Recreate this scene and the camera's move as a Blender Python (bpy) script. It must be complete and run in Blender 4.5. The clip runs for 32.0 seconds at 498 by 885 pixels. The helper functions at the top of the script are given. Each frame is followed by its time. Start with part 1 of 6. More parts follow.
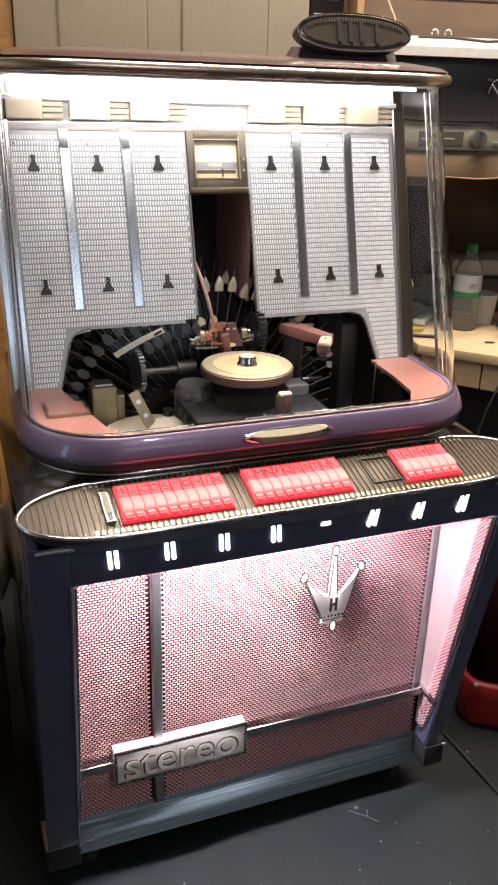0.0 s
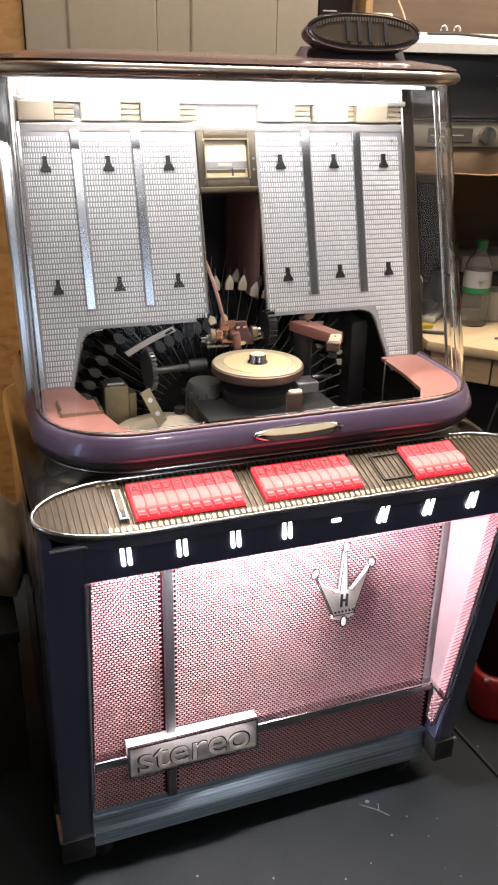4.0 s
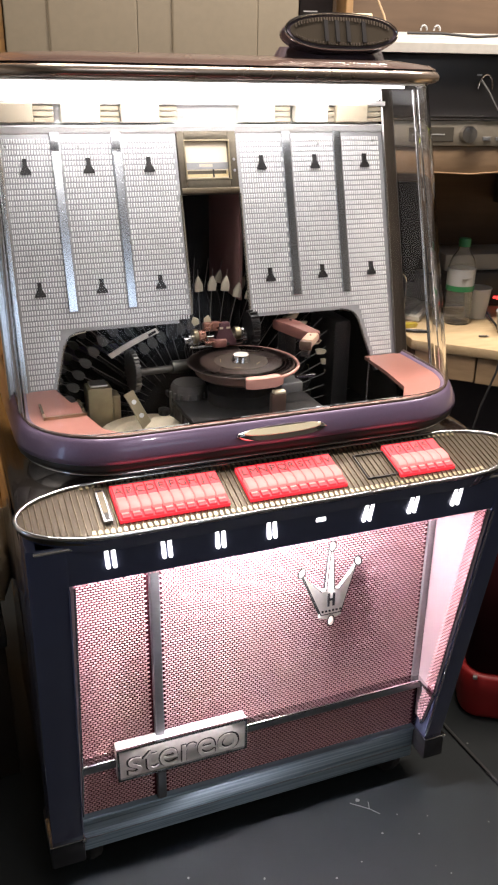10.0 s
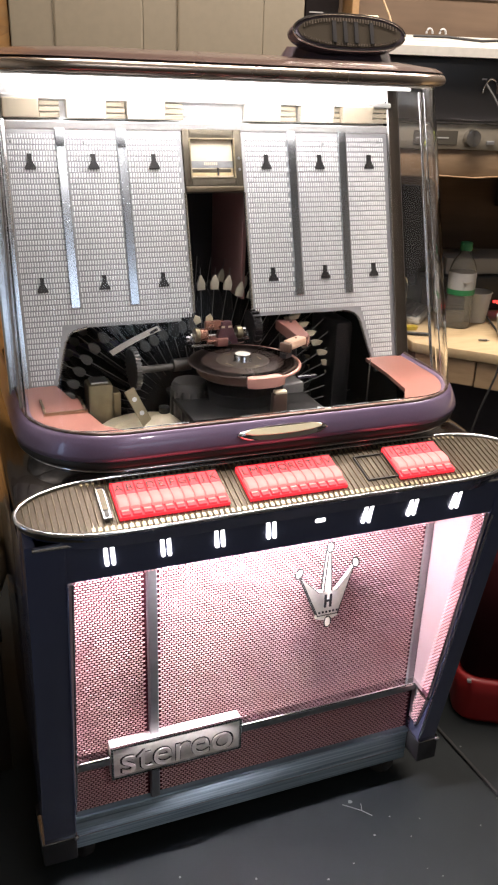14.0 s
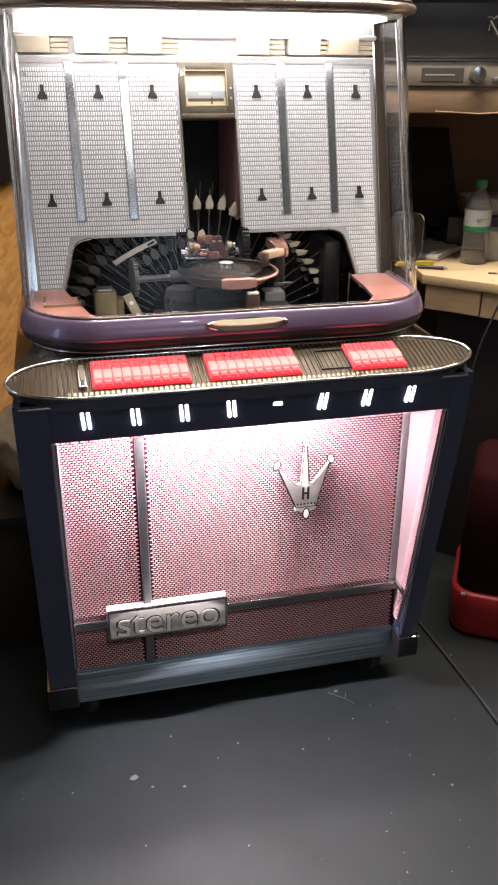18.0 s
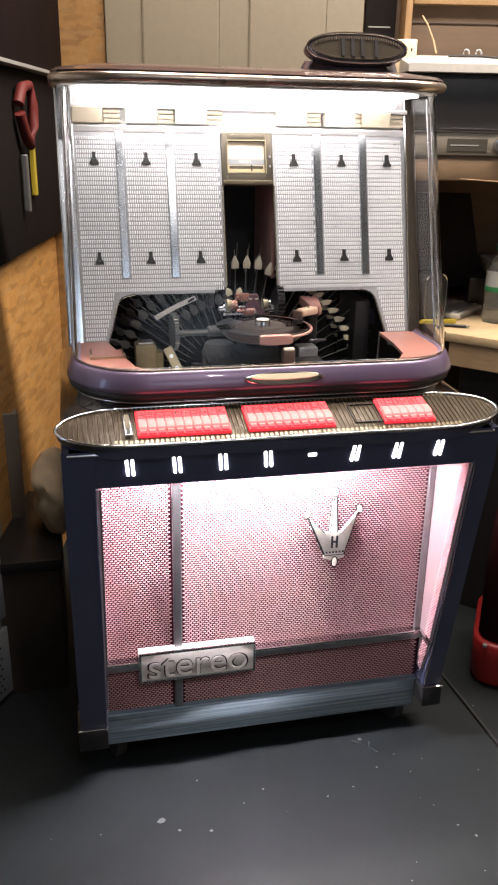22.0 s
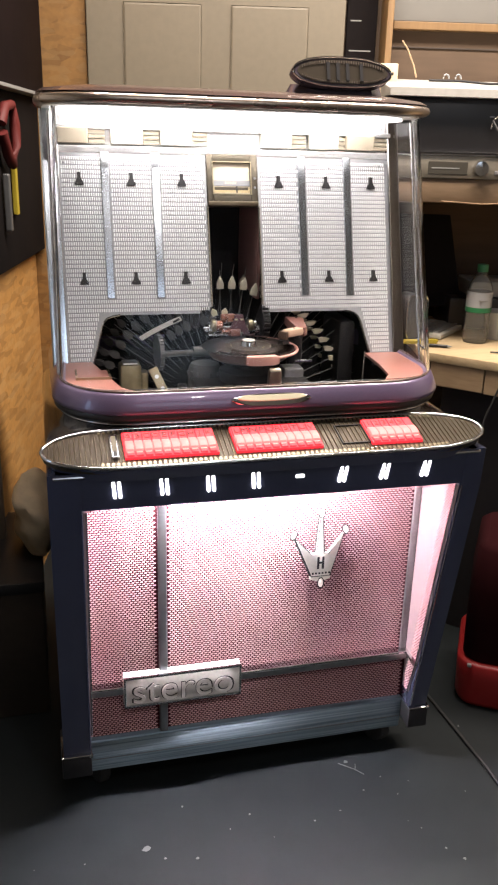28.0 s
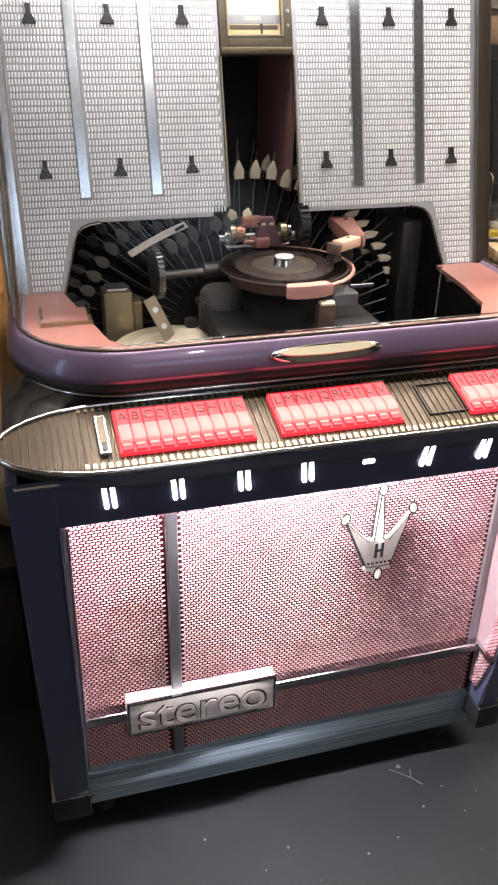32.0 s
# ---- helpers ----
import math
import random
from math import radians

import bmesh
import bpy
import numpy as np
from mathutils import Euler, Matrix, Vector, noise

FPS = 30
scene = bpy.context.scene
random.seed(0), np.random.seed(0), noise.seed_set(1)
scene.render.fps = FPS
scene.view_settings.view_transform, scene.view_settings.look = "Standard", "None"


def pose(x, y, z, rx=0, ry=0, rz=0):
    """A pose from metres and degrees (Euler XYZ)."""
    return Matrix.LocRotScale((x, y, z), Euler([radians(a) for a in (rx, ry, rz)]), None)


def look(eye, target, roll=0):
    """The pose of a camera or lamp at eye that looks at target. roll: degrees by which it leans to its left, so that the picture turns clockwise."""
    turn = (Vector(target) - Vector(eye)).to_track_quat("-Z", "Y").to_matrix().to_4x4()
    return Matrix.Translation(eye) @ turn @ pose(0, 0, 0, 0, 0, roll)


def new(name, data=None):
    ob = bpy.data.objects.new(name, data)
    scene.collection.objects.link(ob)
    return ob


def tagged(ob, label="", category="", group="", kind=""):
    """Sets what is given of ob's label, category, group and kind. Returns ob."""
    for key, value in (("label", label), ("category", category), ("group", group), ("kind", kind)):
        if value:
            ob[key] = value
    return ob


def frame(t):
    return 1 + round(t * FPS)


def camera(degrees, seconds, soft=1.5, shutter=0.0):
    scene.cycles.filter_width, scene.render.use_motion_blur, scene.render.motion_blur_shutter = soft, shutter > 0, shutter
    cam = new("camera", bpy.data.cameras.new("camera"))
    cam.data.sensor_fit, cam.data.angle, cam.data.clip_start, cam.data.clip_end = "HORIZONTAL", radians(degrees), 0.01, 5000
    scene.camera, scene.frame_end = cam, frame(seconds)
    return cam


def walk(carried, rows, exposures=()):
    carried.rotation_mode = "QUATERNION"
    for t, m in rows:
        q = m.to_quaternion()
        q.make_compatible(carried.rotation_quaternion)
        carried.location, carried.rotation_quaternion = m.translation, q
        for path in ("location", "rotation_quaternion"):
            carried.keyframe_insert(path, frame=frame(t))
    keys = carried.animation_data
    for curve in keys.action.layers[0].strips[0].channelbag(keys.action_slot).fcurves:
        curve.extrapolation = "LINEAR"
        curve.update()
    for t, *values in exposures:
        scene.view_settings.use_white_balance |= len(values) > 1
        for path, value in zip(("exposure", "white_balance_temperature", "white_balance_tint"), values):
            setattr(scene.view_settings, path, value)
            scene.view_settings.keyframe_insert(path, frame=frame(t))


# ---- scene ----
cam = camera(33.6, 32.0, soft=2.2)
PATH = [
    (0, (-0.448, -1.097, 1.311), (0.22, 0.617, 0.525), 1.8),
    (0.5, (-0.435, -1.112, 1.32), (0.244, 0.6, 0.541), 0.7),
    (1, (-0.442, -1.116, 1.316), (0.239, 0.587, 0.52), 1.5),
    (1.5, (-0.455, -1.116, 1.313), (0.221, 0.585, 0.506), 2.7),
    (2, (-0.454, -1.108, 1.311), (0.192, 0.594, 0.484), 2.3),
    (2.5, (-0.456, -1.105, 1.316), (0.168, 0.608, 0.493), 1.9),
    (3, (-0.455, -1.107, 1.315), (0.181, 0.6, 0.489), 1.9),
    (3.5, (-0.452, -1.104, 1.317), (0.193, 0.612, 0.518), 1.3),
    (5.5, (-0.452, -1.11, 1.32), (0.185, 0.611, 0.526), 1.4),
    (6, (-0.451, -1.108, 1.32), (0.186, 0.613, 0.525), 0.7),
    (6.5, (-0.451, -1.109, 1.32), (0.196, 0.607, 0.522), 1.8),
    (7, (-0.455, -1.11, 1.319), (0.179, 0.611, 0.52), 1.7),
    (7.5, (-0.45, -1.111, 1.32), (0.201, 0.61, 0.537), 1.2),
    (8, (-0.448, -1.113, 1.32), (0.214, 0.607, 0.544), 1.0),
    (8.5, (-0.444, -1.11, 1.32), (0.218, 0.611, 0.546), 1.0),
    (9, (-0.442, -1.11, 1.322), (0.227, 0.605, 0.541), 0.7),
    (9.5, (-0.442, -1.11, 1.319), (0.22, 0.605, 0.531), 0.7),
    (10, (-0.443, -1.109, 1.318), (0.222, 0.602, 0.524), 0.8),
    (10.5, (-0.445, -1.109, 1.319), (0.21, 0.607, 0.528), 1.4),
    (11, (-0.447, -1.11, 1.321), (0.216, 0.607, 0.538), 1.5),
    (11.5, (-0.446, -1.108, 1.318), (0.208, 0.607, 0.525), 1.3),
    (12, (-0.441, -1.107, 1.317), (0.223, 0.605, 0.525), 1.0),
    (12.5, (-0.445, -1.107, 1.317), (0.215, 0.605, 0.522), 1.5),
    (13, (-0.454, -1.104, 1.317), (0.205, 0.607, 0.52), 2.7),
    (13.5, (-0.45, -1.105, 1.318), (0.216, 0.607, 0.527), 2.2),
    (15.5, (-0.458, -1.101, 1.302), (0.248, 0.571, 0.462), 2.9),
    (16, (-0.468, -1.095, 1.297), (0.258, 0.554, 0.43), 3.0),
    (16.5, (-0.511, -1.101, 1.284), (0.289, 0.523, 0.435), 1.1),
    (17, (-0.513, -1.155, 1.263), (0.182, 0.516, 0.412), 0.5),
    (17.5, (-0.406, -1.269, 1.241), (0.105, 0.487, 0.43), 1.0),
    (18, (-0.298, -1.371, 1.239), (0.125, 0.401, 0.413), 0.3),
    (18.5, (-0.312, -1.397, 1.246), (0.092, 0.41, 0.488), -1.3),
    (19, (-0.367, -1.41, 1.236), (0.064, 0.382, 0.458), -0.8),
    (19.5, (-0.346, -1.43, 1.246), (0.031, 0.374, 0.47), -0.4),
    (20, (-0.299, -1.435, 1.247), (0.028, 0.38, 0.473), -0.0),
    (20.5, (-0.302, -1.43, 1.25), (0.015, 0.4, 0.508), -0.3),
    (21, (-0.327, -1.425, 1.252), (0.061, 0.401, 0.534), -0.4),
    (21.5, (-0.351, -1.422, 1.258), (0.057, 0.405, 0.555), 0.6),
    (22, (-0.354, -1.413, 1.262), (0.056, 0.409, 0.545), 1.1),
    (22.5, (-0.352, -1.402, 1.258), (0.081, 0.415, 0.543), 0.1),
    (23, (-0.356, -1.411, 1.257), (0.075, 0.41, 0.551), 0.4),
    (23.5, (-0.354, -1.407, 1.257), (0.078, 0.411, 0.545), 1.1),
    (24, (-0.35, -1.406, 1.257), (0.076, 0.418, 0.554), 0.9),
    (24.5, (-0.358, -1.404, 1.258), (0.09, 0.414, 0.556), 1.0),
    (25, (-0.362, -1.4, 1.259), (0.083, 0.422, 0.565), 1.4),
    (25.5, (-0.362, -1.396, 1.262), (0.084, 0.424, 0.565), 1.3),
    (27.5, (-0.374, -1.4, 1.267), (0.094, 0.425, 0.595), 1.7),
    (28, (-0.373, -1.399, 1.266), (0.099, 0.423, 0.589), 1.6),
    (28.5, (-0.365, -1.396, 1.265), (0.096, 0.428, 0.586), 1.4),
    (29, (-0.364, -1.398, 1.262), (0.09, 0.428, 0.587), 1.1),
    (29.5, (-0.369, -1.397, 1.267), (0.095, 0.428, 0.593), 1.3),
    (30, (-0.393, -1.387, 1.261), (0.122, 0.416, 0.564), 0.1),
    (30.5, (-0.406, -1.327, 1.253), (0.098, 0.454, 0.495), 0.8),
    (31, (-0.337, -1.169, 1.249), (0.076, 0.614, 0.444), -0.2),
    (31.5, (-0.312, -1.058, 1.246), (0.054, 0.689, 0.344), -0.0),
    (32, (-0.337, -0.941, 1.238), (0.15, 0.736, 0.265), 1.1),
]
walk(cam, [(t, look(eye, target, roll)) for t, eye, target, roll in PATH],
     [(0.0, 1.53, 6350, 15), (13.0, 1.52, 6350, 15), (17.0, 1.52, 6350, 15), (20.0, 1.64, 6350, 15), (30.0, 1.65, 6350, 15), (31.0, 1.76, 6350, 15), (32.0, 1.64, 6350, 15)])

# ---- light ----
world = bpy.data.worlds.new("dim_workshop")
world.use_nodes = True
world.node_tree.nodes["Background"].inputs[0].default_value = (1.0, 0.84, 0.66, 1)
world.node_tree.nodes["Background"].inputs[1].default_value = 0.03
scene.world = world


def lamp(name, m, size, size_y, watts, colour):
    data = bpy.data.lights.new(name, "AREA")
    data.shape, data.size, data.size_y, data.energy, data.color = "RECTANGLE", size, size_y, watts, colour
    ob = new(name, data)
    ob.matrix_world = m
    return ob


# the workshop's ceiling lamps: a tube over the back of the room and a bulb behind the camera
lamp("ceiling_light_glow", look((0.55, 0.12, 2.38), (0.55, 0.13, 0)), 1.9, 0.12, 30, (1.0, 0.88, 0.74))
lamp("ceiling_light_glow", look((0.19, -1.80, 2.38), (0.19, -1.79, 0)), 0.07, 0.07, 2.7, (1.0, 0.95, 0.89))


# ---- materials ----
def material(name, colour, rough=0.5, metal=0.0, grain=0.0, scale=60.0, bump=0.0, spec=0.5, coat=0.0, stretch=(1, 1, 1), second=None, blotch=0.15, blotch_scale=6.0):
    """A surface with grain at two scales: fine (scale) and broad (blotch_scale)."""
    mat = bpy.data.materials.new(name)
    mat.use_nodes = True
    nodes, links = mat.node_tree.nodes, mat.node_tree.links
    b = nodes["Principled BSDF"]
    b.inputs["Base Color"].default_value = (*colour, 1)
    b.inputs["Roughness"].default_value, b.inputs["Metallic"].default_value = rough, metal
    b.inputs["Specular IOR Level"].default_value = spec
    b.inputs["Coat Weight"].default_value = coat
    co = nodes.new("ShaderNodeTexCoord")
    mp = nodes.new("ShaderNodeMapping")
    mp.inputs["Scale"].default_value = stretch
    links.new(co.outputs["Object"], mp.inputs["Vector"])
    fine, broad = nodes.new("ShaderNodeTexNoise"), nodes.new("ShaderNodeTexNoise")
    fine.inputs["Scale"].default_value, broad.inputs["Scale"].default_value = scale, blotch_scale
    fine.inputs["Detail"].default_value = broad.inputs["Detail"].default_value = 4
    links.new(mp.outputs[0], fine.inputs["Vector"])
    links.new(co.outputs["Object"], broad.inputs["Vector"])
    if grain or blotch:
        other = second or tuple(c * 0.55 for c in colour)
        mix1, mix2 = nodes.new("ShaderNodeMix"), nodes.new("ShaderNodeMix")
        for m in (mix1, mix2):
            m.data_type = "RGBA"
        r1, r2 = nodes.new("ShaderNodeMapRange"), nodes.new("ShaderNodeMapRange")
        for r, amount, src in ((r1, grain, fine), (r2, blotch, broad)):
            r.inputs["From Min"].default_value, r.inputs["From Max"].default_value = 0.38, 0.68
            r.inputs["To Max"].default_value = amount
            links.new(src.outputs["Fac"], r.inputs["Value"])
        mix1.inputs["A"].default_value, mix1.inputs["B"].default_value = (*colour, 1), (*other, 1)
        mix2.inputs["B"].default_value = (*(c * 0.6 for c in colour), 1)
        links.new(r1.outputs[0], mix1.inputs["Factor"])
        links.new(r2.outputs[0], mix2.inputs["Factor"])
        links.new(mix1.outputs["Result"], mix2.inputs["A"])
        links.new(mix2.outputs["Result"], b.inputs["Base Color"])
        rr = nodes.new("ShaderNodeMapRange")
        rr.inputs["To Min"].default_value, rr.inputs["To Max"].default_value = max(rough - 0.07, 0.02), min(rough + 0.1, 1)
        links.new(broad.outputs["Fac"], rr.inputs["Value"])
        links.new(rr.outputs[0], b.inputs["Roughness"])
    if bump:
        bp = nodes.new("ShaderNodeBump")
        bp.inputs["Strength"].default_value, bp.inputs["Distance"].default_value = bump, 0.002
        links.new(fine.outputs["Fac"], bp.inputs["Height"])
        links.new(bp.outputs[0], b.inputs["Normal"])
    return mat


def glowing(name, colour, strength, base=None):
    mat = bpy.data.materials.new(name)
    mat.use_nodes = True
    b = mat.node_tree.nodes["Principled BSDF"]
    b.inputs["Base Color"].default_value = (*(base or colour), 1)
    b.inputs["Emission Color"].default_value = (*colour, 1)
    b.inputs["Emission Strength"].default_value = strength
    b.inputs["Roughness"].default_value = 0.55
    return mat


def glass(name, colour=(1, 1, 1), rough=0.0, ior=1.45):
    mat = bpy.data.materials.new(name)
    mat.use_nodes = True
    b = mat.node_tree.nodes["Principled BSDF"]
    b.inputs["Base Color"].default_value = (*colour, 1)
    b.inputs["Roughness"].default_value, b.inputs["Transmission Weight"].default_value, b.inputs["IOR"].default_value = rough, 1.0, ior
    return mat


CHROME = material("chrome", (0.62, 0.62, 0.63), 0.12, 1.0, blotch=0.25, blotch_scale=9)
STEEL = material("brushed_steel", (0.44, 0.56, 0.64), 0.44, 0.85, grain=0.95, scale=42, stretch=(0.06, 1, 6), bump=0.25, second=(0.18, 0.25, 0.30))
grain_way = STEEL.node_tree.nodes.new("ShaderNodeTangent")  # brushed along x, so highlights run upright
grain_way.direction_type, grain_way.axis = "RADIAL", "X"
STEEL.node_tree.links.new(grain_way.outputs[0], STEEL.node_tree.nodes["Principled BSDF"].inputs["Tangent"])
STEEL.node_tree.nodes["Principled BSDF"].inputs["Anisotropic"].default_value = 0.9
NAVY = material("navy_enamel", (0.058, 0.066, 0.115), 0.22, 0.0, blotch=0.3, coat=0.4)
PURPLE = material("purple_metallic_enamel", (0.150, 0.112, 0.195), 0.32, 0.3, grain=0.2, scale=400, coat=0.5)
SALMON = material("salmon_enamel", (0.25, 0.112, 0.092), 0.3, 0.0, grain=0.1, scale=120, coat=0.2)
BROWN = material("plum_brown_enamel", (0.085, 0.056, 0.048), 0.25, 0.2, grain=0.2, scale=300, coat=0.4)
BRONZE = material("bronze_panel", (0.052, 0.040, 0.026), 0.34, 0.5, grain=0.2, scale=200)
# paler than BRONZE; for the ribs and the dial's sill
BRONZE_RIB = material("paler_bronze", (0.13, 0.104, 0.068), 0.34, 0.8, grain=0.3, scale=200)
DIAL_FRAME = material("dark_bronze_frame", (0.10, 0.085, 0.060), 0.4, 0.6, grain=0.3, scale=120)
# darker than EMBOSS: shade between the raised dashes is put into the colour
PANEL_GROUND = material("shaded_panel_ground", (0.36, 0.365, 0.38), 0.48, 0.35, grain=0.1, scale=120)
SHADED_POST = material("shaded_post_metal", (0.050, 0.040, 0.030), 0.30, 0.5, grain=0.2, scale=90)
SIGN_BODY = material("mauve_grey_enamel", (0.10, 0.08, 0.10), 0.2, 0.3, coat=0.4)
SATIN = material("warm_satin_chrome", (0.36, 0.30, 0.25), 0.26, 0.9, blotch=0.25)
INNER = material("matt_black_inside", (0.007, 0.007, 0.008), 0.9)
PEACH = material("peach_plastic", (0.58, 0.40, 0.29), 0.4, 0.0, blotch=0.1)
GOLD = material("pale_gold_metal", (0.40, 0.345, 0.23), 0.28, 1.0)
WHITE_PANEL = material("silver_white_panel", (0.86, 0.87, 0.88), 0.30, 0.65, grain=0.1, scale=220, blotch=0.1)
GREY_METAL = material("grey_metal", (0.36, 0.37, 0.38), 0.38, 0.9, grain=0.2, scale=90)
SILVER = material("cast_silver", (0.55, 0.54, 0.53), 0.34, 0.9, grain=0.3, scale=160, bump=0.2)
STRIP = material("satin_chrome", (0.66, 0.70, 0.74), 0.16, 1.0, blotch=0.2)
EMBOSS = material("pressed_silver_sheet", (0.86, 0.87, 0.88), 0.36, 0.35, grain=0.1, scale=220, blotch=0.1)
CROWN_FACE = material("polished_cream_silver", (0.93, 0.89, 0.80), 0.46, 0.0, grain=0.2, scale=160, bump=0.1)
SIGN_FACE = material("smoked_face", (0.060, 0.050, 0.038), 0.22, 0.2)
CLIP = material("white_plastic_clip", (0.66, 0.64, 0.57), 0.5, 0.0, blotch=0.2)
CLIP_STEP = material("old_ivory_clip", (0.42, 0.37, 0.28), 0.5, 0.0, blotch=0.2)
PEWTER = material("bright_pewter", (0.76, 0.73, 0.68), 0.45, 0.1, grain=0.25, scale=160, bump=0.15)
HANDLE_FACE = material("pale_champagne_metal", (0.74, 0.69, 0.50), 0.3, 0.5)
MAROON = material("maroon_cloth", (0.085, 0.008, 0.020), 0.8, 0.0, grain=0.5, scale=500)
PINK = material("pink_anodised", (0.72, 0.43, 0.45), 0.36, 0.5, grain=0.1, scale=300)
PINK_SMOOTH = material("pale_pink_enamel", (0.40, 0.295, 0.305), 0.3, 0.2, blotch=0.12)
BLACK = material("black_enamel", (0.017, 0.016, 0.017), 0.38, 0.0, blotch=0.3)
RUBBER = material("black_rubber", (0.02, 0.02, 0.02), 0.75, 0.0)
VINYL = material("black_vinyl", (0.034, 0.024, 0.021), 0.26, 0.0, grain=0.3, scale=300)
CREAM = material("cream_felt", (0.62, 0.50, 0.28), 0.75, 0.0, grain=0.25, scale=260)
IVORY = material("ivory_plastic", (0.70, 0.62, 0.47), 0.45, 0.0)
LABEL = material("faded_label_paper", (0.055, 0.043, 0.033), 0.45, 0.0, grain=0.5, scale=90)
INK = material("dark_ink", (0.03, 0.008, 0.01), 0.5)
RED_KEY = glowing("lit_red_key", (1.0, 0.035, 0.05), 0.36, (0.75, 0.03, 0.04))
PINK_KEY = glowing("lit_pink_key", (1.0, 0.27, 0.24), 0.44, (0.55, 0.10, 0.09))
LETTER_GLOW = glowing("lit_letters", (1.0, 0.97, 0.95), 1.6)
TUBE_TOP = glowing("fluorescent_tube_upper", (1.0, 0.96, 0.92), 5.0)
TUBE_LOW = glowing("fluorescent_tube_lower", (1.0, 0.92, 0.93), 155.0)
DIFFUSER = glowing("lit_diffuser", (1.0, 0.96, 0.89), 1.0, (0.85, 0.83, 0.78))
DOME_GLASS = glass("dome_glass", ior=1.17)
SHOULDER = material("black_brown_lacquer", (0.016, 0.012, 0.012), 0.16, 0.0, blotch=0.3, coat=0.6)
DARK_STEEL = material("oily_dark_steel", (0.25, 0.245, 0.235), 0.36, 0.85, grain=0.3, scale=120)
COPPER = material("pink_copper", (0.52, 0.27, 0.20), 0.26, 0.8, blotch=0.3, blotch_scale=60)
FIN_GREY = material("grey_fin_edging", (0.27, 0.25, 0.26), 0.4, 0.6, grain=0.2, scale=90)


# ---- mesh helpers ----
def part(name, bm, mat, parent=None, label="", smooth=None):
    mesh = bpy.data.meshes.new(name)
    bmesh.ops.recalc_face_normals(bm, faces=bm.faces[:])
    bm.to_mesh(mesh)
    bm.free()
    mesh.materials.append(mat)
    if smooth:
        mesh.shade_smooth()
        mesh.set_sharp_from_angle(angle=radians(smooth))
    ob = new(name, mesh)
    if parent:
        ob.parent = parent
    return tagged(ob, label) if label else ob


def thing(name, label, category, m=None, group="", kind=""):
    ob = new(name)
    ob.empty_display_size = 0.1
    if m is not None:
        ob.matrix_world = m
    return tagged(ob, label, category, group, kind)


def box(x0, x1, y0, y1, z0, z1, bevel=0.0, bm=None, seg=2, m=None):
    bm = bm or bmesh.new()
    made = bmesh.ops.create_cube(bm, size=1, matrix=(m or Matrix()) @ Matrix.LocRotScale(((x0 + x1) / 2, (y0 + y1) / 2, (z0 + z1) / 2), None, (x1 - x0, y1 - y0, z1 - z0)))
    if bevel:
        edges = list({e for v in made["verts"] for e in v.link_edges})
        bmesh.ops.bevel(bm, geom=edges, offset=bevel, segments=seg, profile=0.5, affect="EDGES")
    return bm


def prism(points, depth, bm=None, m=None, bevel=0.0):
    """A polygon in x, y drawn up by depth along z, then moved by m."""
    bm = bm or bmesh.new()
    m = m or Matrix()
    low = [bm.verts.new(m @ Vector((x, y, 0))) for x, y in points]
    top = [bm.verts.new(m @ Vector((x, y, depth))) for x, y in points]
    n = len(points)
    faces = [bm.faces.new(low[::-1]), bm.faces.new(top)]
    faces += [bm.faces.new((low[i], low[(i + 1) % n], top[(i + 1) % n], top[i])) for i in range(n)]
    if bevel:
        edges = list({e for f in faces[:2] for e in f.edges})
        bmesh.ops.bevel(bm, geom=edges, offset=bevel, segments=2, profile=0.5, affect="EDGES")
    return bm


SIDE = Matrix(((0, 0, 1, 0), (1, 0, 0, 0), (0, 1, 0, 0), (0, 0, 0, 1)))  # polygon y, z; drawn along x
FRONT = Matrix(((1, 0, 0, 0), (0, 0, -1, 0), (0, 1, 0, 0), (0, 0, 0, 1)))  # polygon x, z; drawn towards -y


def loft(rings, bm=None, closed=True, caps=True):
    bm = bm or bmesh.new()
    rows = [[bm.verts.new(p) for p in ring] for ring in rings]
    n = len(rows[0])
    for a, b in zip(rows, rows[1:]):
        for i in range(n if closed else n - 1):
            j = (i + 1) % n
            bm.faces.new((a[i], a[j], b[j], b[i]))
    if caps and closed:
        bm.faces.new(rows[0][::-1])
        bm.faces.new(rows[-1])
    return bm


def round_rect(x0, x1, y0, y1, r, seg=8, back_r=None):
    """The outline of a rectangle with round corners, anticlockwise from the right of the front."""
    out = []
    for cx, cy, a0, rr in ((x1, y0, -90, r), (x1, y1, 0, back_r or r), (x0, y1, 90, back_r or r), (x0, y0, 180, r)):
        mx, my = cx - math.copysign(rr, cx - (x0 + x1) / 2), cy - math.copysign(rr, cy - (y0 + y1) / 2)
        for k in range(seg + 1):
            a = radians(a0 + 90 * k / seg)
            out.append((mx + rr * math.cos(a), my + rr * math.sin(a)))
    return out


def tube(points, r, n=8, bm=None, closed=False):
    bm = bm or bmesh.new()
    pts = [Vector(p) for p in points]
    rings = []
    for i, p in enumerate(pts):
        a = pts[i - 1] if (i or closed) else p
        b = pts[(i + 1) % len(pts)] if (i + 1 < len(pts) or closed) else p
        d = (b - a).normalized()
        side = d.cross(Vector((0, 0, 1)) if abs(d.z) < 0.9 else Vector((1, 0, 0))).normalized()
        up = side.cross(d)
        rings.append([p + r * (math.cos(t) * side + math.sin(t) * up) for t in (2 * math.pi * k / n for k in range(n))])
    if closed:
        rings.append(rings[0])
        return loft(rings, bm, caps=False)
    return loft(rings, bm)


